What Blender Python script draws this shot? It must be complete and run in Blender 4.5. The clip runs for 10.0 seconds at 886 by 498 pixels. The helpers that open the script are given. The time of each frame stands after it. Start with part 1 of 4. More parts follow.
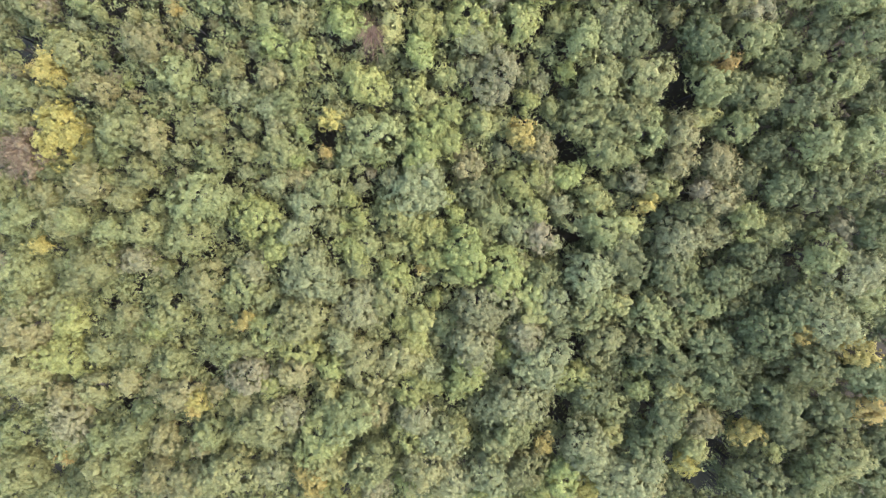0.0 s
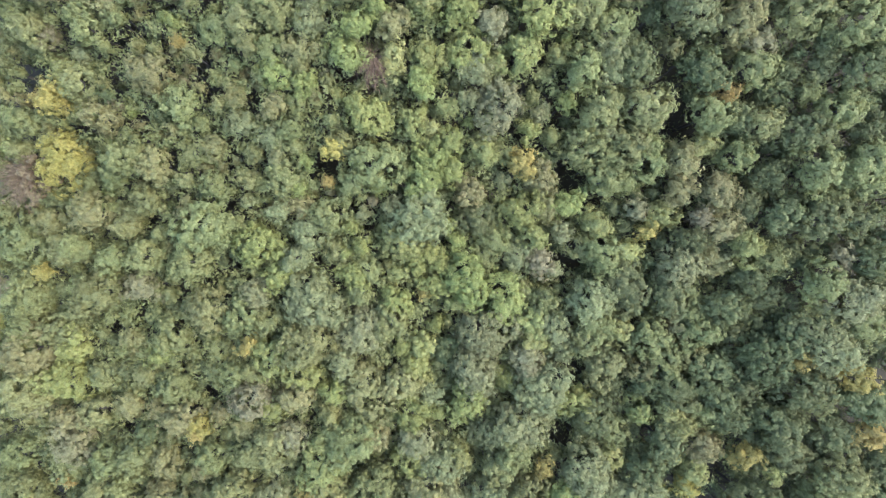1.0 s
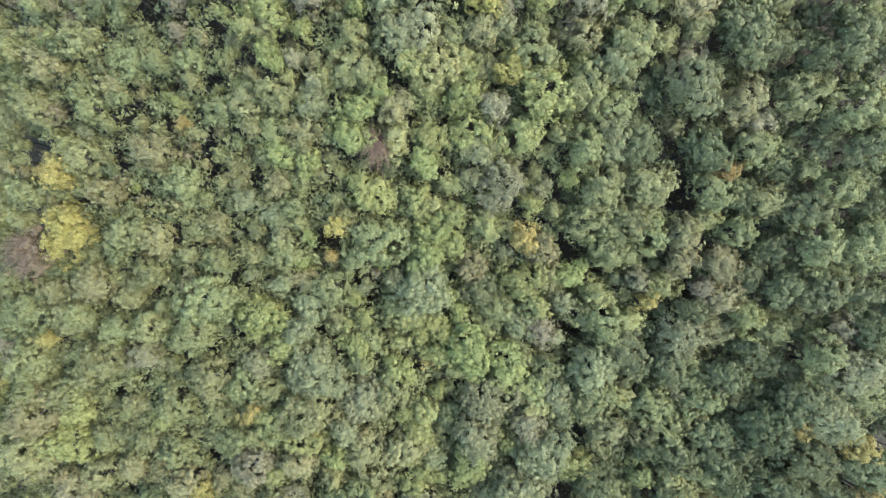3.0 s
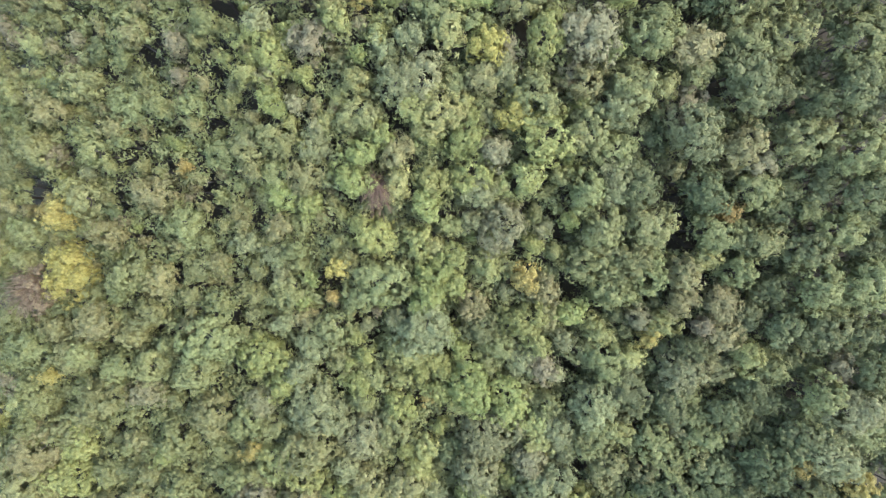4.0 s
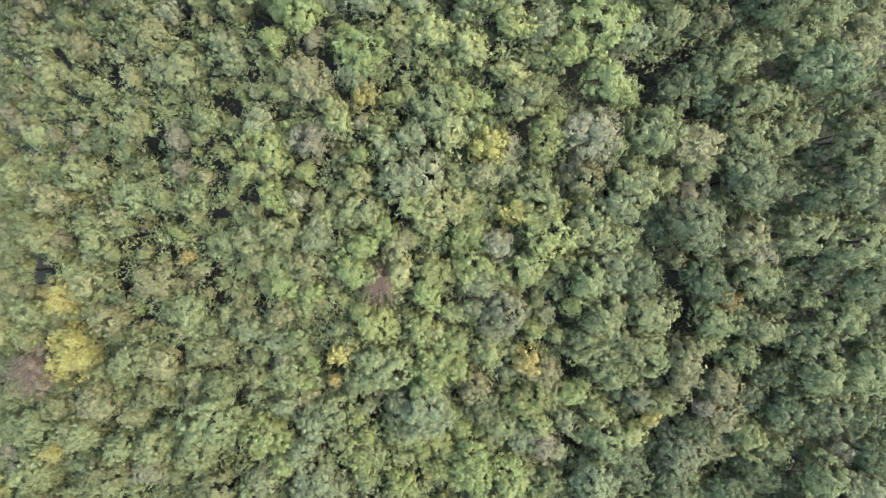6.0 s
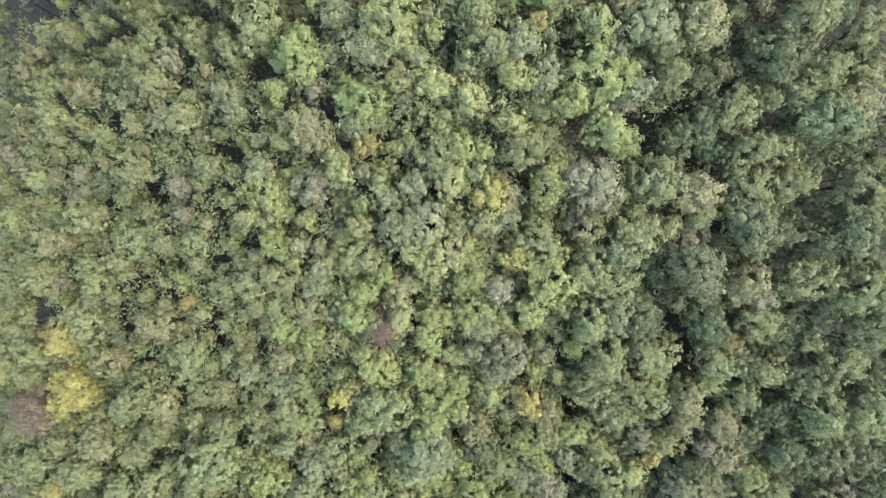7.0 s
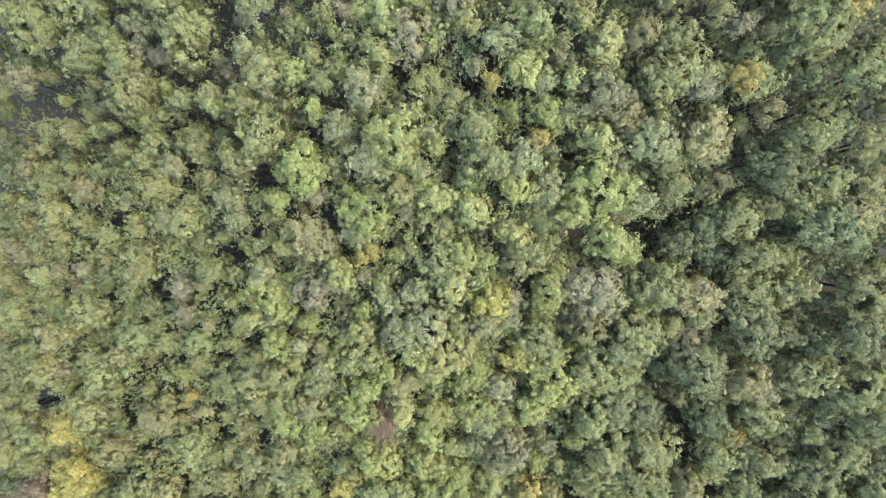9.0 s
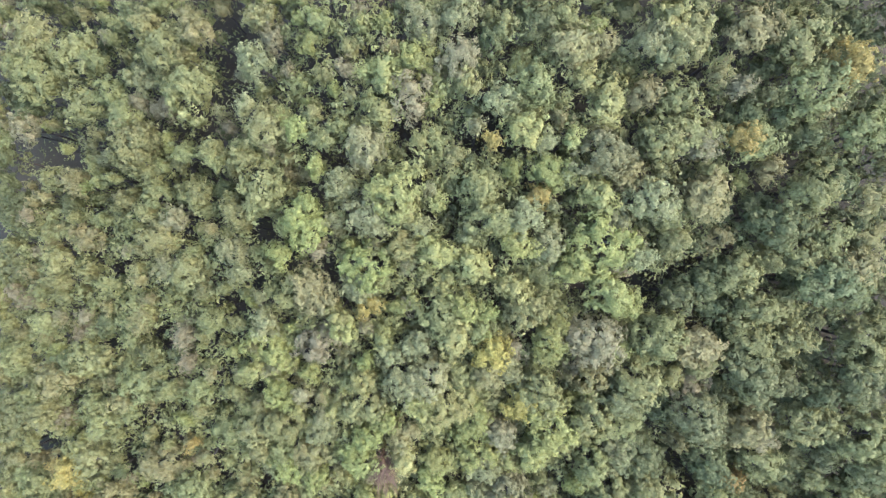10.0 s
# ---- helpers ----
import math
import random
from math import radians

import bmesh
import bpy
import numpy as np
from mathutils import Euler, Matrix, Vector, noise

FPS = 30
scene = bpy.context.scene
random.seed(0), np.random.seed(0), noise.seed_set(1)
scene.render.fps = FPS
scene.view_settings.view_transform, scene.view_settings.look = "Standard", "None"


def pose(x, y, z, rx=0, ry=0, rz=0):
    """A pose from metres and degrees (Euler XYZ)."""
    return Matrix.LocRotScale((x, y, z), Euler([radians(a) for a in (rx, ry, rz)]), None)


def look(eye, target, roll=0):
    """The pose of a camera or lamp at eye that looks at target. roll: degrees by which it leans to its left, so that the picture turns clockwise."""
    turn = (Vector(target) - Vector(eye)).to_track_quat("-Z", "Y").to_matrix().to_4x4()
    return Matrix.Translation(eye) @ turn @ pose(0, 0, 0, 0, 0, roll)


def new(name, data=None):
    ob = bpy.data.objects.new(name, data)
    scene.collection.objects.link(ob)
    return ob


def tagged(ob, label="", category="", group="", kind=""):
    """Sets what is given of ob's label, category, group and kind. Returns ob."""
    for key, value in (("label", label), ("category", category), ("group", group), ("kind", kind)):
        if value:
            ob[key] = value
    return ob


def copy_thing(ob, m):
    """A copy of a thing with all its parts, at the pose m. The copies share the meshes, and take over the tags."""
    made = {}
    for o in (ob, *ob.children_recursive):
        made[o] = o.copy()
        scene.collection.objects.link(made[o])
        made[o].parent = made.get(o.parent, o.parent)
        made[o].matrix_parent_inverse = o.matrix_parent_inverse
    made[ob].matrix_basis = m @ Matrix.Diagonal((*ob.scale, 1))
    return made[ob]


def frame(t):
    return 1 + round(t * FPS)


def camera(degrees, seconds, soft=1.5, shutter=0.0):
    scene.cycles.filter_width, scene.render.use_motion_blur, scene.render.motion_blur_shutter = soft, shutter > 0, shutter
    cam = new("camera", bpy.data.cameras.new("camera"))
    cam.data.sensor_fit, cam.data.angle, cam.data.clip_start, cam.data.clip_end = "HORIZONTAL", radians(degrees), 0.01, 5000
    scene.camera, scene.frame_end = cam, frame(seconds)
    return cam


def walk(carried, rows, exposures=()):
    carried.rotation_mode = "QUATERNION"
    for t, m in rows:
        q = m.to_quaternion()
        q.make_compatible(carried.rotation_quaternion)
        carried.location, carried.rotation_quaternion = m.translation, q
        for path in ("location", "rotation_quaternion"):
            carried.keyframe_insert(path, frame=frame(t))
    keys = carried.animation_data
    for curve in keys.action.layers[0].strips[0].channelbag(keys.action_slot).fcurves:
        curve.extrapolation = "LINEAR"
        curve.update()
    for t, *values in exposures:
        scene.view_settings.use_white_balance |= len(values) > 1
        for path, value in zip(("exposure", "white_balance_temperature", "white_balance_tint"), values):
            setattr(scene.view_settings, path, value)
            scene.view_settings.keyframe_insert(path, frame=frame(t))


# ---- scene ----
# A drone looks straight down on a wooded hillside and glides up the slope.
cam = camera(74.0, 10.0, soft=0.6)
EYE = 100.0
ROWS = [
    (0.0, 0.0, 0.0, 0.0), (0.5, -0.102, 1.903, 0.132), (1.0, -0.2, 3.889, 0.267), (1.5, -0.296, 6.118, 0.405),
    (2.0, -0.383, 8.57, 0.538), (2.5, -0.463, 11.251, 0.661), (4.0, -0.685, 19.501, 0.982), (4.5, -0.753, 22.33, 1.059),
    (5.0, -0.813, 25.204, 1.119), (5.5, -0.869, 28.115, 1.16), (7.0, -1.037, 36.691, 1.249), (7.5, -1.089, 39.669, 1.291),
    (8.0, -1.141, 42.696, 1.345), (8.5, -1.197, 45.749, 1.414), (9.0, -1.258, 48.938, 1.497), (9.5, -1.322, 51.984, 1.586),
    (10.0, -1.385, 55.0, 1.676),
]
EXPOSURES = [
    (0.0, 3.86, 6550, 13.0), (1.0, 3.71, 6050, 7.5), (2.0, 3.69, 5950, 9.5), (3.0, 3.70, 6050, 9.0), (4.5, 3.75, 6180, 8.5),
    (5.5, 3.73, 6180, 8.0), (7.0, 3.76, 6060, 10.0), (8.0, 3.78, 6150, 8.5), (9.0, 3.81, 6400, 8.5), (10.0, 3.84, 6090, 14.5),
]
walk(cam, [(t, pose(x, y, EYE + z)) for t, x, y, z in ROWS], EXPOSURES)

# ---- daylight ----
SUN_AZ, SUN_EL = 2.0, 50.0      # degrees from +x towards +y, and above the horizon
sun_way = Vector((math.cos(radians(SUN_AZ)) * math.cos(radians(SUN_EL)), math.sin(radians(SUN_AZ)) * math.cos(radians(SUN_EL)), math.sin(radians(SUN_EL))))
world = bpy.data.worlds.new("sky")
scene.world = world
world.use_nodes = True
wn = world.node_tree
sky = wn.nodes.new("ShaderNodeTexSky")
sky.sky_type, sky.sun_disc = "NISHITA", False
sky.sun_elevation, sky.sun_rotation = radians(SUN_EL), radians(90 - SUN_AZ)
sky.dust_density, sky.air_density = 1.8, 1.2
wn.nodes["Background"].inputs["Strength"].default_value = 0.15
wn.links.new(sky.outputs["Color"], wn.nodes["Background"].inputs["Color"])
sun = new("sun", bpy.data.lights.new("sun", "SUN"))
sun.data.energy, sun.data.angle, sun.data.color = 0.48, radians(14.0), (1.0, 0.925, 0.75)
sun.matrix_world = look(sun_way * 300, (0, 0, 0))


# ---- materials ----
def material(name):
    m = bpy.data.materials.new(name)
    m.use_nodes = True
    t = m.node_tree
    return m, t, t.nodes["Principled BSDF"], t.nodes["Material Output"]


def mix_colour(t, fac, a, b):
    n = t.nodes.new("ShaderNodeMix")
    n.data_type = "RGBA"
    for value, socket in ((fac, n.inputs[0]), (a, n.inputs[6]), (b, n.inputs[7])):
        if isinstance(value, (int, float)):
            socket.default_value = value
        elif isinstance(value, tuple):
            socket.default_value = (*value, 1)
        else:
            t.links.new(value, socket)
    return n.outputs[2]


def spread(t, value, low, high):
    n = t.nodes.new("ShaderNodeMapRange")
    n.inputs["To Min"].default_value, n.inputs["To Max"].default_value = low, high
    t.links.new(value, n.inputs["Value"])
    return n.outputs[0]


def noise_at(t, scale, detail=2.0, space="Object"):
    c = t.nodes.new("ShaderNodeTexCoord")
    n = t.nodes.new("ShaderNodeTexNoise")
    n.inputs["Scale"].default_value, n.inputs["Detail"].default_value = scale, detail
    t.links.new(c.outputs[space], n.inputs["Vector"])
    return n.outputs[0]


def foliage(name, base, other, turning, share=0.5, thin=0.48):
    """Leaves: each blade varies between two tints, whole trees drift in value and hue, and some boughs turn colour."""
    m, t, p, out = material(name)
    geo = t.nodes.new("ShaderNodeNewGeometry")
    info = t.nodes.new("ShaderNodeObjectInfo")
    c = mix_colour(t, geo.outputs["Random Per Island"], base, other)
    ramp = t.nodes.new("ShaderNodeMapRange")
    ramp.inputs["From Min"].default_value, ramp.inputs["From Max"].default_value = 0.50, 0.70
    ramp.inputs["To Max"].default_value = share
    t.links.new(noise_at(t, 0.55, 2.0), ramp.inputs["Value"])
    c = mix_colour(t, ramp.outputs[0], c, turning)
    tree = t.nodes.new("ShaderNodeHueSaturation")
    t.links.new(c, tree.inputs["Color"])
    t.links.new(spread(t, info.outputs["Random"], 0.88, 1.12), tree.inputs["Value"])
    many = t.nodes.new("ShaderNodeMath")
    many.operation = "MULTIPLY"
    many.inputs[1].default_value = 7.31
    t.links.new(info.outputs["Random"], many.inputs[0])
    part_of = t.nodes.new("ShaderNodeMath")
    part_of.operation = "FRACT"
    t.links.new(many.outputs[0], part_of.inputs[0])
    t.links.new(spread(t, part_of.outputs[0], 0.486, 0.514), tree.inputs["Hue"])
    # sprays of older and younger leaves
    bunch = t.nodes.new("ShaderNodeHueSaturation")
    t.links.new(spread(t, noise_at(t, 3.2, 1.5), 0.66, 1.34), bunch.inputs["Value"])
    t.links.new(tree.outputs[0], bunch.inputs["Color"])
    # each blade is a spray of small leaves, with gaps at its rim
    cells = t.nodes.new("ShaderNodeTexVoronoi")
    cells.inputs["Scale"].default_value = 6.5
    where = t.nodes.new("ShaderNodeTexCoord")
    t.links.new(where.outputs["Object"], cells.inputs["Vector"])
    grey = t.nodes.new("ShaderNodeRGBToBW")
    t.links.new(cells.outputs["Color"], grey.inputs[0])
    single = t.nodes.new("ShaderNodeHueSaturation")
    t.links.new(spread(t, grey.outputs[0], 0.84, 1.16), single.inputs["Value"])
    t.links.new(bunch.outputs[0], single.inputs["Color"])
    bunch = single
    t.links.new(bunch.outputs[0], p.inputs["Base Color"])
    p.inputs["Roughness"].default_value = 0.62
    p.inputs["Specular IOR Level"].default_value = 0.10
    tr = t.nodes.new("ShaderNodeBsdfTranslucent")
    t.links.new(bunch.outputs[0], tr.inputs["Color"])
    mix = t.nodes.new("ShaderNodeMixShader")
    mix.inputs[0].default_value = thin
    t.links.new(p.outputs[0], mix.inputs[1])
    t.links.new(tr.outputs[0], mix.inputs[2])
    gap = t.nodes.new("ShaderNodeMath")
    gap.operation = "GREATER_THAN"
    gap.inputs[1].default_value = 0.62
    t.links.new(cells.outputs["Distance"], gap.inputs[0])
    clear = t.nodes.new("ShaderNodeBsdfTransparent")
    cut = t.nodes.new("ShaderNodeMixShader")
    t.links.new(gap.outputs[0], cut.inputs[0])
    t.links.new(mix.outputs[0], cut.inputs[1])
    t.links.new(clear.outputs[0], cut.inputs[2])
    t.links.new(cut.outputs[0], out.inputs["Surface"])
    return m


def bark(name, dark, light):
    m, t, p, out = material(name)
    c = t.nodes.new("ShaderNodeTexCoord")
    mp = t.nodes.new("ShaderNodeMapping")
    mp.inputs["Scale"].default_value = (9, 9, 1.6)
    t.links.new(c.outputs["Object"], mp.inputs["Vector"])
    n = t.nodes.new("ShaderNodeTexNoise")
    n.inputs["Scale"].default_value, n.inputs["Detail"].default_value = 1.5, 5
    t.links.new(mp.outputs[0], n.inputs["Vector"])
    t.links.new(mix_colour(t, n.outputs[0], dark, light), p.inputs["Base Color"])
    b = t.nodes.new("ShaderNodeBump")
    b.inputs["Strength"].default_value, b.inputs["Distance"].default_value = 0.6, 0.03
    t.links.new(n.outputs[0], b.inputs["Height"])
    t.links.new(b.outputs[0], p.inputs["Normal"])
    p.inputs["Roughness"].default_value, p.inputs["Specular IOR Level"].default_value = 0.9, 0.1
    return m


BARK = bark("bark", (0.022, 0.019, 0.017), (0.070, 0.060, 0.052))
DEAD_WOOD = bark("dead_wood", (0.040, 0.025, 0.016), (0.112, 0.073, 0.047))
DRY_WOOD = bark("dry_wood", (0.036, 0.025, 0.015), (0.092, 0.065, 0.039))
LEAVES = {
    "green": foliage("green_leaves", (0.129, 0.130, 0.052), (0.108, 0.111, 0.044), (0.147, 0.131, 0.050), 0.15),
    "bright": foliage("bright_leaves", (0.144, 0.150, 0.050), (0.124, 0.130, 0.044), (0.165, 0.149, 0.044), 0.25),
    "pale": foliage("pale_leaves", (0.136, 0.137, 0.062), (0.119, 0.120, 0.056), (0.155, 0.138, 0.062), 0.1),
    # dark green kind, lowered further so that it also carries painted shade
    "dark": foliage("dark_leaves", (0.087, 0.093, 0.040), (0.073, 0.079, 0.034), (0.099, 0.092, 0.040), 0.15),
    "olive": foliage("olive_leaves", (0.142, 0.133, 0.056), (0.121, 0.113, 0.048), (0.157, 0.126, 0.056), 0.3),
    "yellow": foliage("yellow_leaves", (0.190, 0.156, 0.047), (0.165, 0.138, 0.043), (0.212, 0.152, 0.041), 0.4),
    "gold": foliage("gold_leaves", (0.220, 0.168, 0.055), (0.166, 0.130, 0.045), (0.234, 0.158, 0.049), 0.4),
    "russet": foliage("russet_leaves", (0.142, 0.129, 0.068), (0.121, 0.110, 0.058), (0.154, 0.122, 0.066), 0.4),
    "lemon": foliage("lemon_leaves", (0.165, 0.164, 0.060), (0.142, 0.143, 0.053), (0.192, 0.163, 0.053), 0.35),
    "withered": foliage("withered_leaves", (0.088, 0.064, 0.036), (0.070, 0.051, 0.030), (0.100, 0.075, 0.041), 0.4, 0.2),
}


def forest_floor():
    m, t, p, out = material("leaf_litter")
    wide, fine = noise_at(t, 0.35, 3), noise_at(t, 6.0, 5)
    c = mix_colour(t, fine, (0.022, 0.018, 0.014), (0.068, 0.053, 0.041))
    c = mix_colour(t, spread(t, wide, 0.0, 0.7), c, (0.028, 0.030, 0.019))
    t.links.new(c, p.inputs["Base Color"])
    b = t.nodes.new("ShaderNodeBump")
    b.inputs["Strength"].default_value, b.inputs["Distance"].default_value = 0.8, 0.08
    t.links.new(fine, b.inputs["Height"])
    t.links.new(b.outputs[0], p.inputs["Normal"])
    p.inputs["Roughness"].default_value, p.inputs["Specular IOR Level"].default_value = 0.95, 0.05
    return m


# ---- the hillside ----
TREE = 14.5     # height of an ordinary tree


# heights of the treetops every 25 m, from the south-west corner
HEIGHTS = (
    (-21.0, -14.7, -9.1, -5.4, -4.4, -5.1, -5.3, -3.8, -1.2, 1.8),
    (-15.6, -9.4, -3.7, 0.3, 1.6, 1.1, 1.2, 3.3, 6.1, 9.0),
    (-9.5, -3.4, 2.3, 7.4, 8.5, 6.7, 7.0, 10.2, 13.4, 16.1),
    (-2.6, 3.5, 9.6, 15.4, 14.5, 10.3, 13.6, 17.9, 20.5, 23.2),
    (3.7, 10.5, 18.5, 23.1, 22.4, 19.0, 19.2, 24.4, 28.1, 30.7),
    (8.6, 15.4, 22.7, 30.3, 34.7, 33.3, 30.8, 33.3, 36.6, 39.1),
    (12.0, 19.1, 25.9, 34.8, 42.0, 43.2, 43.2, 44.1, 46.1, 48.5),
    (15.5, 22.9, 30.7, 39.2, 46.8, 50.8, 52.2, 53.7, 55.7, 58.0),
    (19.1, 27.0, 35.8, 45.2, 53.4, 58.5, 61.0, 62.8, 64.9, 67.3),
)


def weights(u):
    f = u - math.floor(u)
    return ((1 - f) ** 3 / 6, (3 * f ** 3 - 6 * f * f + 4) / 6, (-3 * f ** 3 + 3 * f * f + 3 * f + 1) / 6, f ** 3 / 6)


def canopy(x, y):
    """Height of the treetops: a hillside that climbs to the north, drawn smoothly through the coarse heights."""
    u = min(max((x + 112.5) / 25, 1), 7.999)
    v = min(max((y + 85) / 25, 1), 6.999)
    i, j = int(u) - 1, int(v) - 1
    a, b = weights(u), weights(v)
    return sum(b[n] * sum(a[m] * HEIGHTS[j + n][i + m] for m in range(4)) for n in range(4))


def ground_z(x, y):
    far = max(0.0, math.hypot(x, y - 20) - 110) / 400
    z = canopy(x, y) - TREE + 0.5 * noise.noise((x * 0.09, y * 0.09, 3.0))
    return z / (1 + far) + 30 * math.sin(x / 420) * math.cos(y / 530) * min(1, far)


def mesh_object(name, verts, faces, mat, parent=None, smooth=False):
    me = bpy.data.meshes.new(name)
    me.from_pydata(verts, [], faces)
    me.materials.append(mat)
    if smooth:
        me.polygons.foreach_set("use_smooth", [True] * len(me.polygons))
    ob = new(name, me)
    ob.parent = parent
    return ob


def build_ground():
    near = [i * 3.0 for i in range(-32, 33)]
    far = [130, 180, 260, 380, 560, 850, 1300, 2000, 3000]
    xs = [-f for f in reversed(far)] + near + far
    ys = [20 + x for x in xs]
    verts = [(x, y, ground_z(x, y)) for y in ys for x in xs]
    n = len(xs)
    faces = [(j * n + i, j * n + i + 1, (j + 1) * n + i + 1, (j + 1) * n + i) for j in range(n - 1) for i in range(n - 1)]
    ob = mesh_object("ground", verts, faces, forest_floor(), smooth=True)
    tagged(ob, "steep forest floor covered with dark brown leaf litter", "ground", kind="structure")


build_ground()


# ---- trees ----
def tube(path, radii, sides, verts, faces):
    """A tapered tube along a path, added to verts and faces."""
    first = len(verts)
    for k, (p, r) in enumerate(zip(path, radii)):
        a, b = path[max(0, k - 1)], path[min(len(path) - 1, k + 1)]
        d = (b - a).normalized()
        u = d.cross(Vector((0.31, 0.95, 0.1))).normalized()
        w = d.cross(u)
        for s in range(sides):
            g = 2 * math.pi * s / sides
            verts.append(p + (u * math.cos(g) + w * math.sin(g)) * r)
    for k in range(len(path) - 1):
        for s in range(sides):
            i, j = first + k * sides + s, first + k * sides + (s + 1) % sides
            faces.append((i, j, j + sides, i + sides))
    faces.append(tuple(range(first + (len(path) - 1) * sides, first + len(path) * sides)))


def crown_data(rng, radius, height, droop, leaf, dense):
    """An uneven domed crown: boughs swell out of the dome, and tufts of narrow leaf blades sit on them like small stars.
    Returns the blades' vertices with the normals of the foliage mass, their number and the boughs' middles."""
    deep = radius * droop
    middle = height - deep
    many = int(4 + 2.6 * radius)
    g = np.arange(many) * 2.39996 + rng.normal(0, 0.45, many)
    th = np.arccos(1 - (np.arange(many) + 0.5) / many * 1.1) + rng.normal(0, 0.14, many)
    bough = np.stack([np.sin(th) * np.cos(g), np.sin(th) * np.sin(g), np.cos(th)], 1)
    swell = rng.normal(0, 0.08, many)
    reach = 2.0 / math.sqrt(many)
    lean = rng.uniform(0, 2 * np.pi)

    # tufts fill the outer third of the dome, most of them near its surface
    blades = 17
    area = 2 * np.pi * radius * radius * (0.35 + 0.65 * droop)
    tufts = int(area * 4.0 * dense)
    c = 1 - 1.22 * rng.uniform(0, 1, tufts) ** 1.12
    h = rng.uniform(0, 2 * np.pi, tufts)
    d = np.stack([np.sqrt(1 - c * c) * np.cos(h), np.sqrt(1 - c * c) * np.sin(h), c], 1)
    own = (d @ bough.T + rng.normal(0, 0.03, (tufts, many))).argmax(1)
    off = d - bough[own]
    lump = np.clip(1 - (np.linalg.norm(off, axis=1) / reach) ** 2, 0, 1)
    turn = np.arctan2(d[:, 1], d[:, 0])
    edge = 1 + 0.15 * np.sin(2 * turn + lean) + 0.11 * np.sin(3 * turn + 2.3 * lean)
    inner = (rng.uniform(0, 1, tufts) < 0.38) * rng.uniform(0.6, 1, tufts)
    relief = np.where(inner > 0, -0.65 * inner, rng.normal(0, 0.19, tufts)) / radius
    f = 0.85 + 0.16 * np.sqrt(lump) + swell[own] + relief
    flat = np.sqrt(np.clip(1 - d[:, 2] ** 2, 0, 1))
    flat = np.where(d[:, 2] > 0, flat ** 0.9, flat) / np.maximum(flat, 1e-4) * radius * edge * f
    p = np.stack([d[:, 0] * flat, d[:, 1] * flat, middle + d[:, 2] * deep * f], 1)
    up = d * np.array([1, 1, 1 / droop]) + 0.7 * off / reach + rng.normal(0, 0.25, d.shape) + np.array([0, 0, 0.15])
    up /= np.linalg.norm(up, axis=1)[:, None]
    u = np.cross(up, rng.normal(size=d.shape))
    u /= np.linalg.norm(u, axis=1)[:, None]
    w = np.cross(up, u)
    sweep = (off / reach + d * np.array([0.5, 0.5, 0]))[:, None, :] * 0.55
    # the blades of a tuft spread from its middle and bend down
    n = tufts * blades
    g = (np.arange(blades) * 2.39996)[None, :] + rng.uniform(0, 6.28, (tufts, 1)) + rng.normal(0, 0.3, (tufts, blades))
    far = np.sqrt((np.arange(blades) + 0.5) / blades)[None, :, None] * np.ones((tufts, 1, 1))
    ray = u[:, None, :] * np.cos(g)[..., None] + w[:, None, :] * np.sin(g)[..., None]
    big = (0.29 * (1 + 0.6 * inner) * rng.uniform(0.7, 1.3, tufts))[:, None, None]
    q = p[:, None, :] + ray * far * big - up[:, None, :] * far ** 2 * big * 0.95 + rng.normal(0, 0.04, (tufts, blades, 3))
    ahead = ray * (0.35 + far) + sweep - up[:, None, :] * far * 0.7 + rng.normal(0, 0.30, q.shape)
    normal = up[:, None, :] + ray * far * 0.7 + rng.normal(0, 0.25, q.shape)
    q, ahead, normal = q.reshape(n, 3), ahead.reshape(n, 3), normal.reshape(n, 3)
    normal /= np.linalg.norm(normal, axis=1)[:, None]
    ahead -= normal * (ahead * normal).sum(1)[:, None]
    ahead /= np.linalg.norm(ahead, axis=1)[:, None]
    side = np.cross(normal, ahead)
    l = (leaf * np.repeat(0.80 + 1.25 * inner, blades) * rng.uniform(0.65, 1.35, n))[:, None]
    k = l * 0.80 * rng.uniform(0.7, 1.3, n)[:, None]
    soft = np.repeat(up, blades, 0) * 0.65 + (ray * far).reshape(n, 3) * 1.05 + normal * 0.3
    soft /= np.linalg.norm(soft, axis=1)[:, None]
    tri = np.stack([q - ahead * l * 0.25 - side * k * 0.5, q + ahead * l * 0.65 - normal * l * 0.10, q - ahead * l * 0.35 + side * k * 0.5], 1)
    blades = np.concatenate([tri, np.repeat(soft[:, None, :], 3, 1)], 2)
    v = blades.reshape(-1, 6)
    lobes = bough * np.array([radius * 0.75, radius * 0.75, deep * 0.75]) + np.array([0, 0, middle])
    return v, len(v) // 3, list(lobes)


def leaf_mesh(name, v, n, mat):
    me = bpy.data.meshes.new(name)
    me.vertices.add(len(v))
    me.vertices.foreach_set("co", v[:, :3].astype(np.float32).ravel())
    me.loops.add(n * 3)
    me.loops.foreach_set("vertex_index", np.arange(n * 3, dtype=np.int32))
    me.polygons.add(n)
    me.polygons.foreach_set("loop_start", np.arange(0, n * 3, 3, dtype=np.int32))
    me.materials.append(mat)
    me.update(calc_edges=True)
    if v.shape[1] == 6:
        me.normals_split_custom_set_from_vertices(v[:, 3:])
    return me


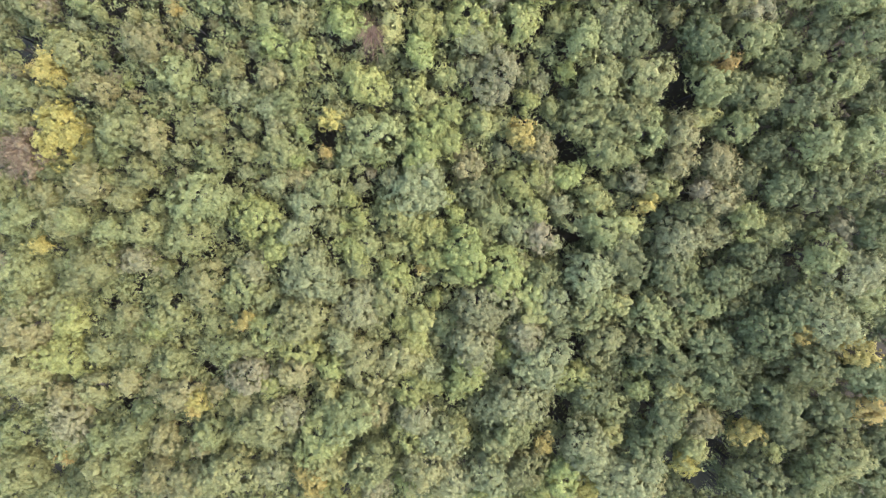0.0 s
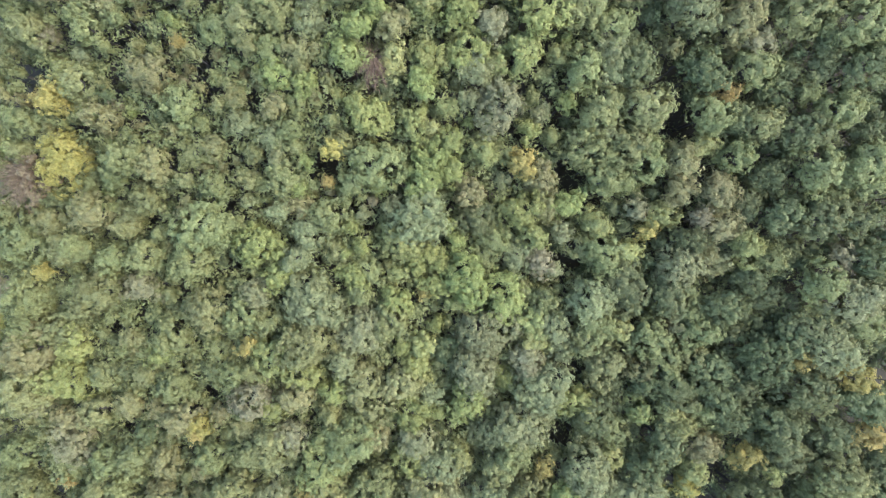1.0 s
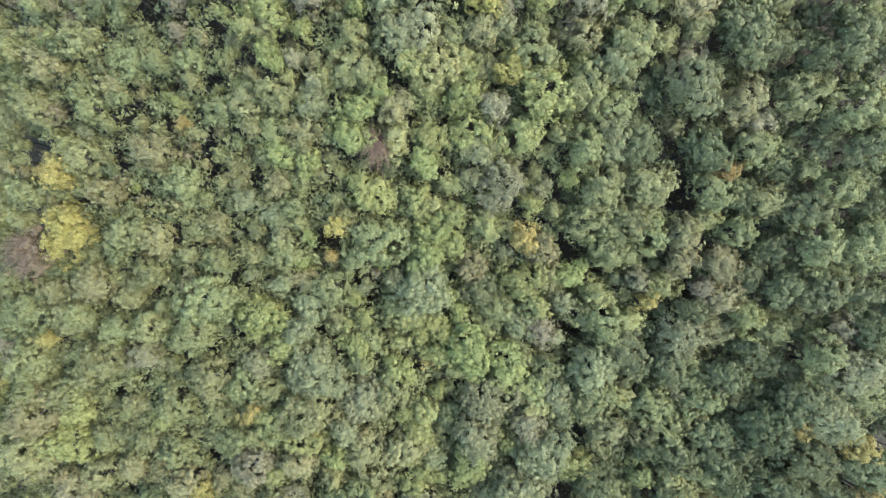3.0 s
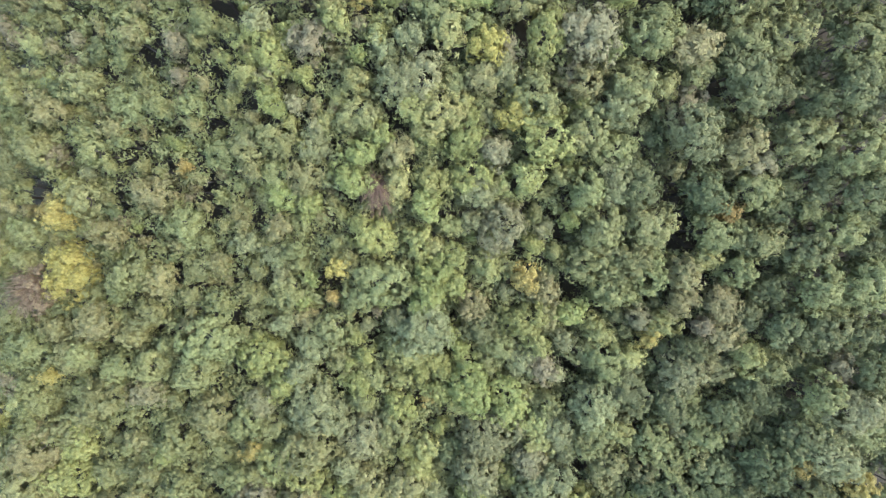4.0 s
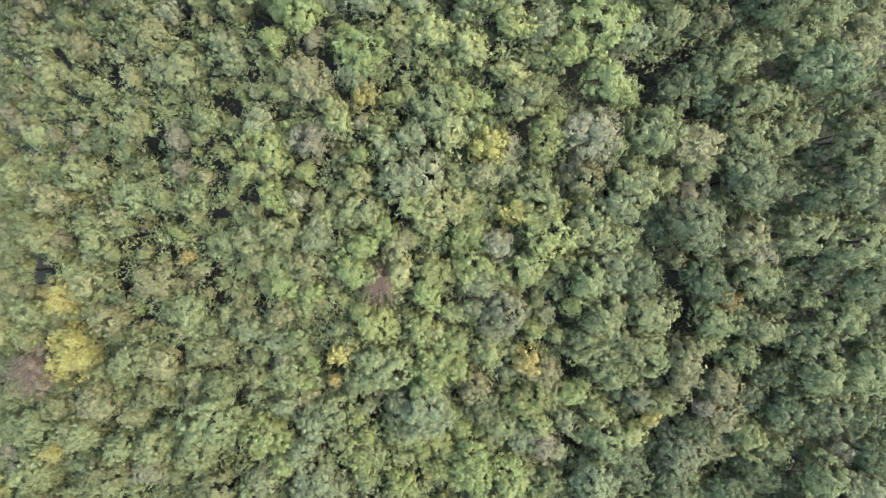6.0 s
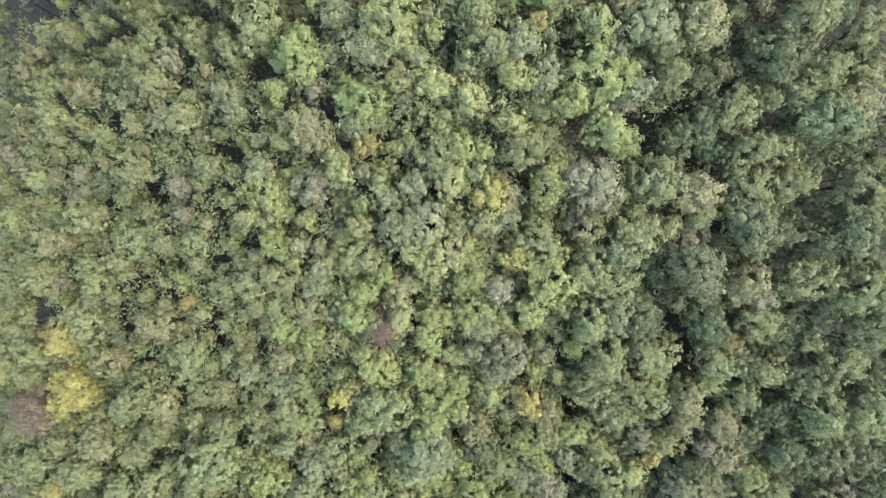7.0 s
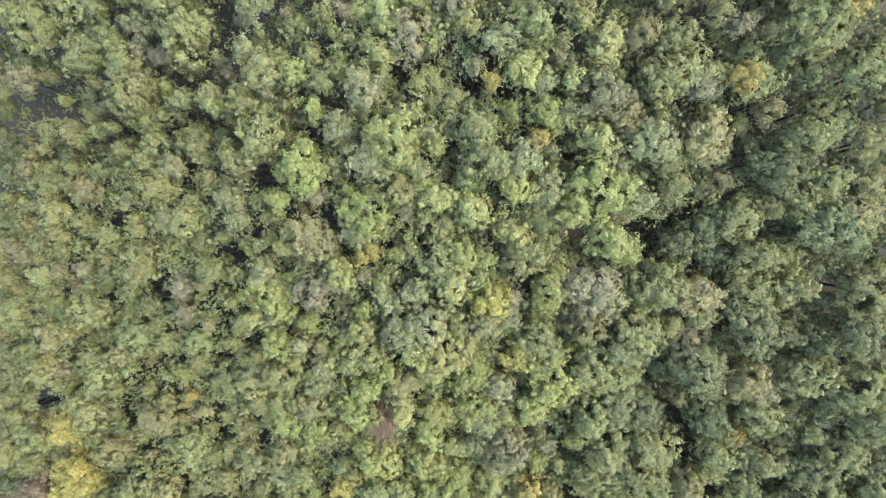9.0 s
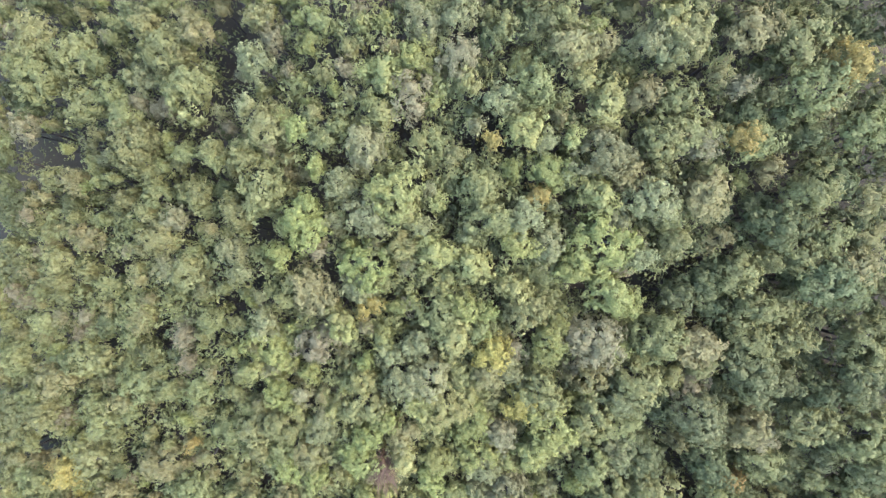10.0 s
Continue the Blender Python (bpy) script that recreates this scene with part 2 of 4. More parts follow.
def broadleaf(kind, radius, seed, label, droop, leaf, dense):
    """One tree, its root at the origin: an empty with a trunk, its limbs and a crown of leaf sprays."""
    rng = np.random.default_rng(seed)
    height = TREE
    tree = new(kind + "_tree")
    tree.empty_display_size = 0.5
    v, n, lobes = crown_data(rng, radius, height, droop, leaf, dense)
    crown = new("crown", leaf_mesh("crown", v, n, LEAVES[kind]))
    crown.parent = tree
    tv, tf = [], []
    r0 = 0.06 + 0.045 * radius
    bend = [Vector((rng.normal(0, 0.05) * k, rng.normal(0, 0.05) * k, z)) for k, z in enumerate((-0.6, 0.4, 4.0, 7.5, 10.2, height - radius * droop * 0.6))]
    tube(bend, [r0 * s for s in (1.7, 1.15, 0.95, 0.8, 0.6, 0.25)], 7, tv, tf)
    for c in lobes[::2]:
        a = bend[3].lerp(bend[5], rng.uniform(0.1, 0.8))
        b = a.lerp(Vector(c), 0.7) + Vector((0, 0, -0.35))
        mid = a.lerp(b, 0.5) + Vector((0, 0, -0.25))
        tube([a, mid, b], [r0 * 0.35, r0 * 0.2, r0 * 0.06], 4, tv, tf)
    mesh_object("trunk", tv, tf, BARK, tree, True)
    tagged(tree, label, "tree", group="trees of the wood")
    return tree


LABELS = {
    "green": "mid-green broadleaf tree with a dense domed crown on the slope",
    "bright": "fresh yellow-green broadleaf tree with a full rounded crown",
    "pale": "pale grey-green broadleaf tree with a soft feathery crown",
    "dark": "dark green broadleaf tree with a lumpy crown, partly darkened for shade",
    "olive": "olive-green broadleaf tree with leaves starting to brown",
    "yellow": "soft yellow autumn tree among green neighbours on the slope",
    "gold": "small golden orange autumn tree among dark green neighbours",
    "russet": "thin brownish grey-green tree with withering leaves",
    "lemon": "yellowing light green tree with early autumn leaves",
}
SIZES = (1.4, 2.0, 2.8, 3.9, 5.4)
# depth of the crown over its radius, length of a blade, density
STYLE = {
    "green": (1.2, 0.38, 1.0), "bright": (1.1, 0.38, 1.0), "pale": (1.15, 0.34, 1.05), "dark": (1.2, 0.40, 0.95), "olive": (1.25, 0.36, 0.95),
    "yellow": (1.2, 0.36, 1.0), "gold": (1.2, 0.35, 0.9), "russet": (1.2, 0.33, 0.9), "lemon": (1.15, 0.37, 1.0),
}
PATTERNS = {}


def pattern(kind, size, variant):
    key = (kind, size, variant)
    if key not in PATTERNS:
        droop, leaf, dense = STYLE[kind]
        droop *= (1.5, 1.3, 1.1, 1.0, 0.9)[size]
        leaf *= (0.76, 0.83, 0.90, 0.96, 1.0)[size]
        seed = sorted(LABELS).index(kind) * 100 + size * 10 + variant
        PATTERNS[key] = [broadleaf(kind, SIZES[size], seed, LABELS[kind], droop, leaf, dense * 0.74), False]
    return PATTERNS[key]


placed = []
pick = random.Random(11)


def plant(kind, x, y, r, rise=0.0):
    """A tree of that kind with crown radius r, its top on the canopy's surface, a little higher for a large crown."""
    size = min(range(len(SIZES)), key=lambda i: abs(math.log(SIZES[i] / r)))
    entry = pattern(kind, size, pick.randrange(3))
    z = ground_z(x, y)
    top = canopy(x, y) + (r - 2.3) * 0.85 + rise
    m = pose(x, y, z - 0.1, pick.uniform(-3, 3), pick.uniform(-3, 3), pick.uniform(0, 360))
    s = (0.96 if r < 2.0 and x < -8 and y > 8 else 1.1) * r / SIZES[size]
    m = m @ Matrix.Diagonal((s, s, (top - z + 0.1) / TREE, 1))
    if entry[1]:
        copy_thing(entry[0], m)
    else:
        entry[0].matrix_basis, entry[1] = m, True
    placed.append((x, y, r))


def in_view(x, y, margin=5.0):
    deep = EYE + 1 - canopy(x, y)
    return abs(x) < 0.754 * deep + margin and -0.424 * deep - margin < y < 55 + 0.424 * deep + margin


# clearings in which the shaded floor shows: x, y, radius
CLEARINGS = [
    (-56.9, 28.0, 1.1), (-41.1, 19.0, 0.6), (30.1, 27.2, 1.1), (30.4, 25.1, 1.3), (31.3, 23.2, 1.4), (32.2, 21.3, 1.7), (33.9, 20.3, 1.1), (17.9, 13.8, 1.0),
    (-42.0, 8.3, 0.4), (-51.3, -8.0, 0.8), (-38.5, -2.5, 0.6), (-14.9, -9.5, 0.8), (19.4, -6.7, 1.0), (18.4, 2.1, 0.7), (-73.8, -26.6, 1.1), (-68.1, -37.6, 2.3),
    (-51.3, -25.2, 0.7), (-36.5, -18.9, 0.8), (19.2, -15.6, 1.5), (18.4, -26.2, 1.4), (20.4, -32.4, 1.4), (44.4, -31.8, 1.4), (58.4, -20.1, 1.2), (42.5, -37.8, 1.8),
    (-49.2, 47.6, 0.7), (-37.9, 44.7, 1.1), (-57.8, 39.4, 0.8), (-50.4, 34.0, 0.7), (-18.4, 41.7, 0.7), (-7.1, 37.0, 0.9), (-6.2, 34.8, 0.6), (8.7, 45.4, 0.8),
]
CLEARINGS += [
    (22.0, 48.9, 0.7), (39.3, 44.2, 1.0), (-43.8, 75.4, 1.6), (-30.4, 69.2, 2.1), (-25.8, 77.0, 2.0), (-52.2, 80.0, 1.4),
    (-54.4, 68.1, 2.7), (-24.0, 79.3, 1.9), (-25.8, 72.8, 1.2), (-47.3, 69.7, 1.0), (-12.6, 75.5, 0.6), (-24.9, 71.0, 1.0), (-4.5, 68.7, 0.8), (1.9, 66.1, 0.5),
    (18.1, 64.8, 0.5), (23.3, 72.5, 0.6), (25.4, 70.2, 0.5), (-42.7, 53.3, 0.8), (-16.1, 61.5, 0.7), (-4.3, 62.2, 0.6), (-21.3, 57.3, 0.8), (-14.0, 52.5, 1.3),
    (-7.6, 53.8, 0.6), (13.9, 50.6, 1.0), (21.8, 51.3, 0.9), (18.7, 60.4, 0.7), (29.6, 64.1, 0.8), (35.9, 64.4, 0.8), (25.3, 58.4, 0.7), (38.6, 57.5, 0.9),
]
CLEARINGS += [
    (24.9, 51.9, 1.0), (-52.0, 66.9, 2.0), (-56.8, 65.1, 1.4), (23.1, 49.3, 0.7), (18.5, 47.3, 0.6), (29.4, 46.0, 0.5),
    (35.6, 63.4, 0.5),
]


def free(x, y, r, tight):
    for a, b, q in CLEARINGS:
        if (x - a) ** 2 + (y - b) ** 2 < (q + r * 0.9) ** 2:
            return False
    for a, b, q in placed:
        if (x - a) ** 2 + (y - b) ** 2 < ((r + q) * tight) ** 2:
            return False
    return True


def grove(kind, trees):
    """Trees of one kind: x, y, the crown's radius and how far it rises over its neighbours."""
    for x, y, r, rise in trees:
        plant(kind, x, y, r, rise)


grove("green", [
    (-62.9, -2.5, 3.8, 0.5), (-50.7, -2.4, 3.7, 0.5), (-40.3, -9, 3.1, 0.5), (-41.5, -17.8, 2.8, 0.5), (-72.7, -31.3, 3.4, 0.5), (-49.9, -29.7, 2.9, 0.5), (-36.4, -29, 2.6, 0.5), (-58.7, 21.4, 2.3, 0.5),
    (-60.1, 17.6, 2, 0.5), (-43.7, 16.3, 2.9, 0.5), (-41.3, 11.6, 2.3, 0.5), (-32.8, 7.4, 3.3, 0.5), (-41.4, 3.2, 2.7, 0.5), (-48.2, 41.1, 2, 0.5), (-50.6, 75.2, 3.2, 0.5), (-44.4, 78.4, 2.1, 0.5),
    (-41.1, 76.9, 1.6, 0.5), (-40.3, 73.8, 1.8, 0.5), (-37.6, 74.2, 1.3, 0.5), (-43.8, 71.7, 2.1, 0.5), (-67.1, -41.3, 2.2, 0), (-56.8, -36.3, 2.8, 0.9), (-30.8, -29, 2, 2.2), (-45.6, 13.1, 1.9, 1),
])
grove("green", [
    (-44, 8.3, 1.8, -0.2), (-40.6, 6.3, 1.5, 1.2), (-29.8, 26.3, 1.3, -1.7), (-59.7, 38.1, 1.7, -0.9), (-41.9, 33.2, 1.4, 0.8), (-28.3, 37.3, 1.4, 0.2), (-53.8, 45.7, 1.6, 2.2), (-32.1, 52.1, 2.1, -0.4),
    (-31, 50, 1.7, -0.4), (-51, 56.9, 1.4, -0.4), (-39.3, 60.1, 1.3, 0), (-37.7, 57.9, 0.8, 0.9), (-30.4, 65.1, 1.3, 2), (-40, 66.3, 1.3, 0.3), (-34.9, 77, 1.1, 0.3), (-52.7, 83.5, 1.2, 0.9),
    (24.6, 18.6, 2.9, 0.5), (39.8, 28.1, 2.3, 0.5), (42.6, 20.4, 2.4, 0.5), (40.5, 16.5, 2.4, 0.5), (52.8, 11.8, 1.5, 0.5), (23.5, 4.1, 2.7, 0.5), (30.7, -10, 3, 0.5), (35.9, -4.9, 2.3, 0.5),
])
grove("green", [
    (23.9, 44, 3.1, 0.5), (30.4, 40.4, 2.1, 0.5), (22.5, 38.7, 3.1, 0.5), (34.7, 48.2, 2.4, 0.5), (34.7, 44.8, 2.2, 0.5), (48, 44.8, 2.5, 0.5), (37.4, 48.2, 1.8, 0.5), (51.6, 32.2, 2.9, 0.5),
    (33.6, 74.8, 2.1, 0.5), (35.5, 71.3, 2.5, 0.5), (22.4, 70.7, 1.7, 0.5), (30.5, 66.4, 2, 0.5), (37, 60.9, 2.6, 0.5), (41.6, 66.9, 2, 0.5), (26.7, -24.3, 2.3, -0.5), (39.9, -21.3, 2.1, 0.9),
    (46.2, 1.7, 1.9, 1.1), (52.6, -0.7, 2.8, 1.5), (23.2, 16.4, 2.3, 1.1), (22.8, 57.5, 1.5, 0.4), (41, 56.3, 2.2, 0.2), (26.3, 67.9, 1.3, -0.1), (35.1, 75.8, 1.5, 0.6), (-64.9, -7.7, 3.5, 0.5),
])
grove("green", [
    (-53.5, -15.6, 2.3, 0.5), (-45.7, -15.8, 1.9, 0.5), (-72.7, -37.5, 4.3, 0.5), (-54.6, -30, 2.7, 0.5), (-29.5, -6, 2.4, 0.5), (-19.7, -9.7, 4.2, 0.5), (-7.7, -6.5, 2.6, 0.5), (-27.2, -26.8, 3.3, 0.5),
    (-14.3, -25.7, 4.1, 0.5), (-11.4, -32.9, 4, 0.5), (-34.3, -35.6, 4, 0.5), (-53.2, -36.8, 2.8, 0.5), (-12.4, -2.2, 2.1, 0.5), (-48.8, 26.4, 2.1, 0.5), (-34.9, 2.4, 3, 0.5), (-62.2, 4.2, 3.3, 0.5),
    (-55.5, 4.3, 2.8, 0.5), (-9.2, 15.7, 3, 0.5), (17.9, 27.5, 2.6, 0.5), (20.5, 22.2, 3.3, 0.5), (18.7, 17.2, 2.7, 0.5), (10.7, -28.2, 3.4, 0.5), (21.3, -10.1, 2.5, 0.5), (13.1, -34.8, 3.6, 0.5),
])
grove("green", [
    (8.5, -31, 3, 0.5), (14.7, -4.1, 2.5, 0.5), (17.9, 34.5, 2.6, 0.5), (10, 38.3, 2.5, 0.5), (-31.5, 37, 1.9, 0.5), (-55.1, 33.5, 2.4, 0.5), (1.9, 61.5, 2.3, 0.5), (3.2, 57.5, 2.4, 0.5),
    (8.3, 72.2, 1.8, 0.5), (-37.9, 70.2, 2.2, 0.5), (-36.5, 67.5, 2.4, 0.5), (-27, 66.4, 1.9, 0.5), (-20.9, 61.8, 2.3, 0.5), (-63.7, -32.3, 3, -1.7), (-40.3, -30.4, 1.3, -1.7), (-35.1, -11, 1.9, -2.2),
    (-29, -15.1, 1.8, 0.2), (-25.8, -6.5, 2, -0.4), (-15.4, 4.4, 1.7, -0.4), (-10.9, 0.9, 1.9, -0.5), (5.5, 3, 1.9, -1.1), (6.9, 4.9, 2, 0.2), (19.4, 4.2, 2, -0.4), (-34.6, 13.7, 1.4, 1),
])
grove("green", [
    (-34.4, 17.5, 2.2, -1.5), (-26, 16.9, 1.7, 0), (-22.4, 13.4, 2.6, -0.5), (-19.6, 16.8, 1.6, 0.4), (-16, 9.3, 2.1, 0.9), (-12.4, 13.3, 2, 0.3), (-1.1, 8, 1.6, -0), (8.2, 17.4, 1.7, -0.8),
    (-44.1, 29.8, 1.4, 0.9), (-33.9, 23.2, 2.1, 0.9), (-33, 20.9, 1.6, -0.9), (-25.3, 28.9, 1.6, 1.7), (-22.2, 29.8, 2, -0.9), (-20.6, 20, 1.7, 1.1), (-19.3, 22.8, 1.9, -0.9), (-17.9, 26.9, 1.4, 0.3),
    (-15.3, 20.8, 1.6, 1.7), (-15, 25.1, 1.1, 0.1), (-13.7, 18.6, 1.8, -0.1), (14.5, 29.7, 1.5, -1), (-57.5, 35, 2.4, -0.6), (-57.3, 40.9, 1.7, 1.5), (-47, 34.8, 1.8, 0.8), (-45.4, 32.6, 1.8, 1.4),
])
grove("green", [
    (-40.4, 37.6, 2.1, 0.4), (-36.6, 37, 1.7, 1.5), (-26.4, 34.7, 1.8, -1.4), (-26.4, 38.4, 1.6, -1.5), (-24.7, 32.2, 2, 0.6), (-21.1, 32.5, 2.4, 0.4), (-11, 36.5, 2.6, -1), (0.3, 39.5, 1.8, -0.2),
    (4.6, 37.4, 1.7, -1.7), (11.9, 41.8, 1.3, -1.5), (21.9, 32.4, 2.2, -0.4), (-42.2, 50.9, 1.6, 0.6), (-34.4, 49, 1.7, -1.2), (-30.3, 43.9, 1.5, 0.6), (-27.7, 50, 1.5, -0.3), (-25.7, 46.1, 1.3, -0.8),
    (-25.5, 49.9, 1.3, -1.4), (-1.6, 47.7, 2.3, 0), (2.8, 46.1, 1.5, 0.1), (10.5, 53.1, 2.2, -1.7), (-51.2, 63.6, 1.7, -0.9), (-44.6, 65.2, 1.6, -2.6), (-43.5, 58.5, 1.4, 0.2), (-43.3, 62.9, 1.3, 0.3),
])
grove("green", [
    (-35.8, 60, 1.5, 0.8), (-34.4, 61.6, 1.9, -0.3), (-30.5, 61.1, 1.8, 0.6), (-30.4, 55.1, 1, -0.4), (-27.1, 64.4, 1.5, 1.5), (-24.8, 59.2, 1.7, 0), (-24.3, 57.7, 1.4, -0.9), (-23.7, 64.9, 1.7, 0.7),
    (-21.1, 64.8, 1.6, -1.5), (-20.9, 59.5, 1.5, -0.6), (-40, 67.6, 1.4, -0), (-23.1, 66.4, 1.6, -1.7), (-21.4, 68.3, 2, 0.8), (-15.1, 69.7, 1.6, -0.5), (-13.8, 73.5, 1.2, 1.6), (-13.5, 66.3, 1.4, 0.6),
    (-12.9, 68.4, 1.5, -0.1), (-3.1, 69.7, 1, -1.6), (-2.2, 67.1, 1.6, -1.5), (5.1, 78, 1.3, -1), (-13.7, 78.2, 1.6, 0.7), (11, 78.1, 1.5, -0.6), (27.8, 16.1, 2.4, 0.5), (37.7, -7.8, 2.8, 0.5),
])
grove("green", [
    (55.4, -17.3, 2.6, 0.5), (56.9, -34.6, 3.6, 0.5), (23.4, -7.4, 2.6, 1.1), (24.8, -14.6, 3.2, -0.4), (33.5, -13.4, 2.5, 0.7), (34.4, -10.9, 1.7, 0), (59.6, -6.4, 3.2, -0.9), (35, -2.4, 2, 0.2),
    (25.8, 12.6, 1.6, 0.5), (27.5, 19.5, 1.5, -0), (32.3, 52.6, 2.1, 0.6), (36.2, 53.8, 1.8, -0.7), (23.2, 59.2, 1.7, 0.2), (24.5, 56.3, 1.9, 0.3), (27.6, 63.3, 1.5, -0.6), (37.9, 54.4, 1.9, 0.3),
    (23.3, 67.2, 2.3, 0.2), (-47.1, 3.3, 2.4, 0.5), (-31.9, 77.4, 2.3, 0.5), (-29.1, 72.5, 2.8, 0.5), (-71.2, -21.3, 2.6, -0.4), (-58.4, -8.6, 2.9, -0.8), (-31.7, -15, 1.7, 1.4), (-52.2, 4.1, 2.2, 2.2),
])
grove("green", [
    (-49.9, 13.5, 1.7, -0.9), (-30.4, 13.1, 1.7, 2.2), (-37, 29.7, 1.2, 0.6), (-51.2, 49.1, 1.5, -0.3), (-40.9, 44.3, 1.5, -0.9), (-40.1, 47.6, 2, -0.3), (-31.5, 42.3, 0.8, -0), (-28.3, 46, 1.9, 1.5),
    (-46.6, 59.5, 1.2, 1.4), (-40.2, 63.6, 1.1, 1.5), (-36.4, 64.7, 2.3, -1.4), (-39, 79, 1, -0), (49.3, 15, 3.3, 0.5), (26.9, 22.9, 3.1, 0.5), (22.6, 13.1, 2.9, 0.5), (35.4, 22.2, 2.7, 0.5),
    (35, 29.5, 1.3, -1.1), (47.4, 24.1, 1.6, 0.5), (50.9, 22.4, 2.7, 0.5), (56.1, 14.8, 2.9, 0.5), (46.8, 12.1, 1.2, -0.2), (44, 32.8, 2.7, 0.5),
])
grove("pale", [
    (-27.1, -2.3, 2.6, 0.5), (-18.6, -2.7, 4.5, 0.5), (-11.8, -7.7, 3.8, 0.5), (-15.3, -13.3, 2.5, 0.5), (-28, -35.8, 2.7, 0.5), (-3.8, -26.5, 3.1, 0.5), (-18.9, 6.7, 2.5, 0.5), (-22.1, 9.1, 1.8, 0.5),
    (-16.5, 6.3, 1.2, 0.5), (-4.2, 8.5, 3.4, 0.5), (22, 27, 2.3, 0.5), (4, 26.7, 2.1, 0.5), (16.5, 6.7, 2.1, 0.5), (16.1, 1.1, 1.6, 0.5), (5.9, -8.7, 4.6, 0.5), (4.8, -15.3, 3.4, 0.5),
    (7.5, -25.3, 3.5, 0.5), (11.9, -23.5, 3.9, 0.5), (15.6, -17.1, 3.4, 0.5), (22, -3.2, 3.5, 0.5), (55.2, -10.4, 3.6, 0.5), (57, -3.8, 3.5, 0.5), (22.7, -31.9, 4, 0.5), (29.2, -35.7, 4, 0.5),
])
grove("pale", [
    (6.8, -35.7, 3.9, 0.5), (30.9, 34.1, 3.7, 0.5), (-10.7, 50.5, 1.9, 0.5), (-6.4, 39.1, 2.8, 0.5), (-4.3, 43.9, 2.3, 0.5), (18.3, 75.5, 2.1, 0.5), (15.2, 65, 2.6, 0.5), (10.9, 59.4, 1, 0.5),
    (21.2, 60.8, 2.8, 0.5), (2.4, 67.9, 1.6, 0.5), (4.8, 70.5, 1.8, 0.5), (-26.2, 69.5, 1, 0.5), (-20.4, 74.4, 1.9, 0.5), (-22.2, 76.2, 1.6, 0.5), (-9.7, 66, 2.1, 0.5), (-12.4, 62.2, 1.9, 0.5),
    (-26.8, -30.7, 1.8, 0.9), (1.4, -36.2, 3.3, 1.3), (-2.5, -19, 1.8, -0.2), (-1.2, -29.8, 3.6, 0.4), (16.5, -7.5, 2.9, 0.6), (17.4, -11.2, 2.5, -0.8), (-20.5, 3.2, 1.9, 1.7), (10.3, 2.9, 2.2, -0.1),
])
grove("pale", [
    (33.5, 1.3, 3.6, -0.2), (-22.6, 15.7, 1.9, 0.5), (-12.6, 16.1, 1.6, 0.8), (-7.7, 10.2, 2.1, 0.1), (8.3, 13.4, 1.6, -0.1), (-25.9, 20.2, 1.8, 0.3), (-23.5, 18.9, 1.8, 0.1), (3, 23.9, 1.8, 0.7),
    (13.4, 22.1, 1.9, -1.2), (20.6, 29.8, 1.8, 0.3), (21.3, 19, 2.3, 0.2), (-21.7, 40.4, 1.9, -0.6), (-16.9, 34.6, 1.5, 1.3), (-16.7, 31.8, 2, 0.1), (-3.6, 39.5, 2.6, 0.5), (6.9, 41, 2.1, -0.1),
    (20.6, 36.6, 2.5, 1.1), (-25, 52.5, 1.9, 1.5), (-23.1, 49, 1.6, 0.1), (-21.8, 45.8, 2.1, 0.6), (-8.1, 42.2, 2, 0.6), (-5.4, 53.2, 1.6, -0.8), (20.4, 53.8, 2.1, 0.7), (-8.9, 58.1, 2.1, 0.4),
])
grove("pale", [
    (-3.7, 60.9, 1.3, 1.3), (-3.4, 57.8, 1.5, 0.6), (0.8, 56.6, 1.8, -0.3), (7.8, 58.3, 1.8, 1.2), (9.9, 56, 1.9, 0.2), (12.1, 62.4, 1.2, 0.4), (17.1, 58.4, 1.9, -0.2), (-22.4, 70.8, 1.4, 1.3),
    (-11.5, 71, 1.5, 0.3), (-3.8, 77.5, 2.1, -0.4), (-0.2, 77.8, 1.9, 0.2), (8.7, 66.5, 1.6, 0.4), (20.6, 74.8, 1.7, -0.2),
])
# dark green trees, with low and eastern ones whose shade is given as leaf colour
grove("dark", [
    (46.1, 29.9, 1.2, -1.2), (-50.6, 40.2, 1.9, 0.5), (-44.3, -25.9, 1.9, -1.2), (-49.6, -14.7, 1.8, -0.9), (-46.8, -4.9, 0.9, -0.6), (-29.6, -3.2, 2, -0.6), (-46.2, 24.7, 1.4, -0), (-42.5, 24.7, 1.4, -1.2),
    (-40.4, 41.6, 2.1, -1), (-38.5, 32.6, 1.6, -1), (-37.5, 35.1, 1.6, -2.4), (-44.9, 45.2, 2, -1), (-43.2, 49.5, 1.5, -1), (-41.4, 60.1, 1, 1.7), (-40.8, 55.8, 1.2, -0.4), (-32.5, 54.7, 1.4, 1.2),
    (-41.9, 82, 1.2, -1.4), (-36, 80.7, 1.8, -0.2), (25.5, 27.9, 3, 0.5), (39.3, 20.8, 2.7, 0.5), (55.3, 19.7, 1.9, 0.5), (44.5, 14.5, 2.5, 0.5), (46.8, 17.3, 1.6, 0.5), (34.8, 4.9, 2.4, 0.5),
])
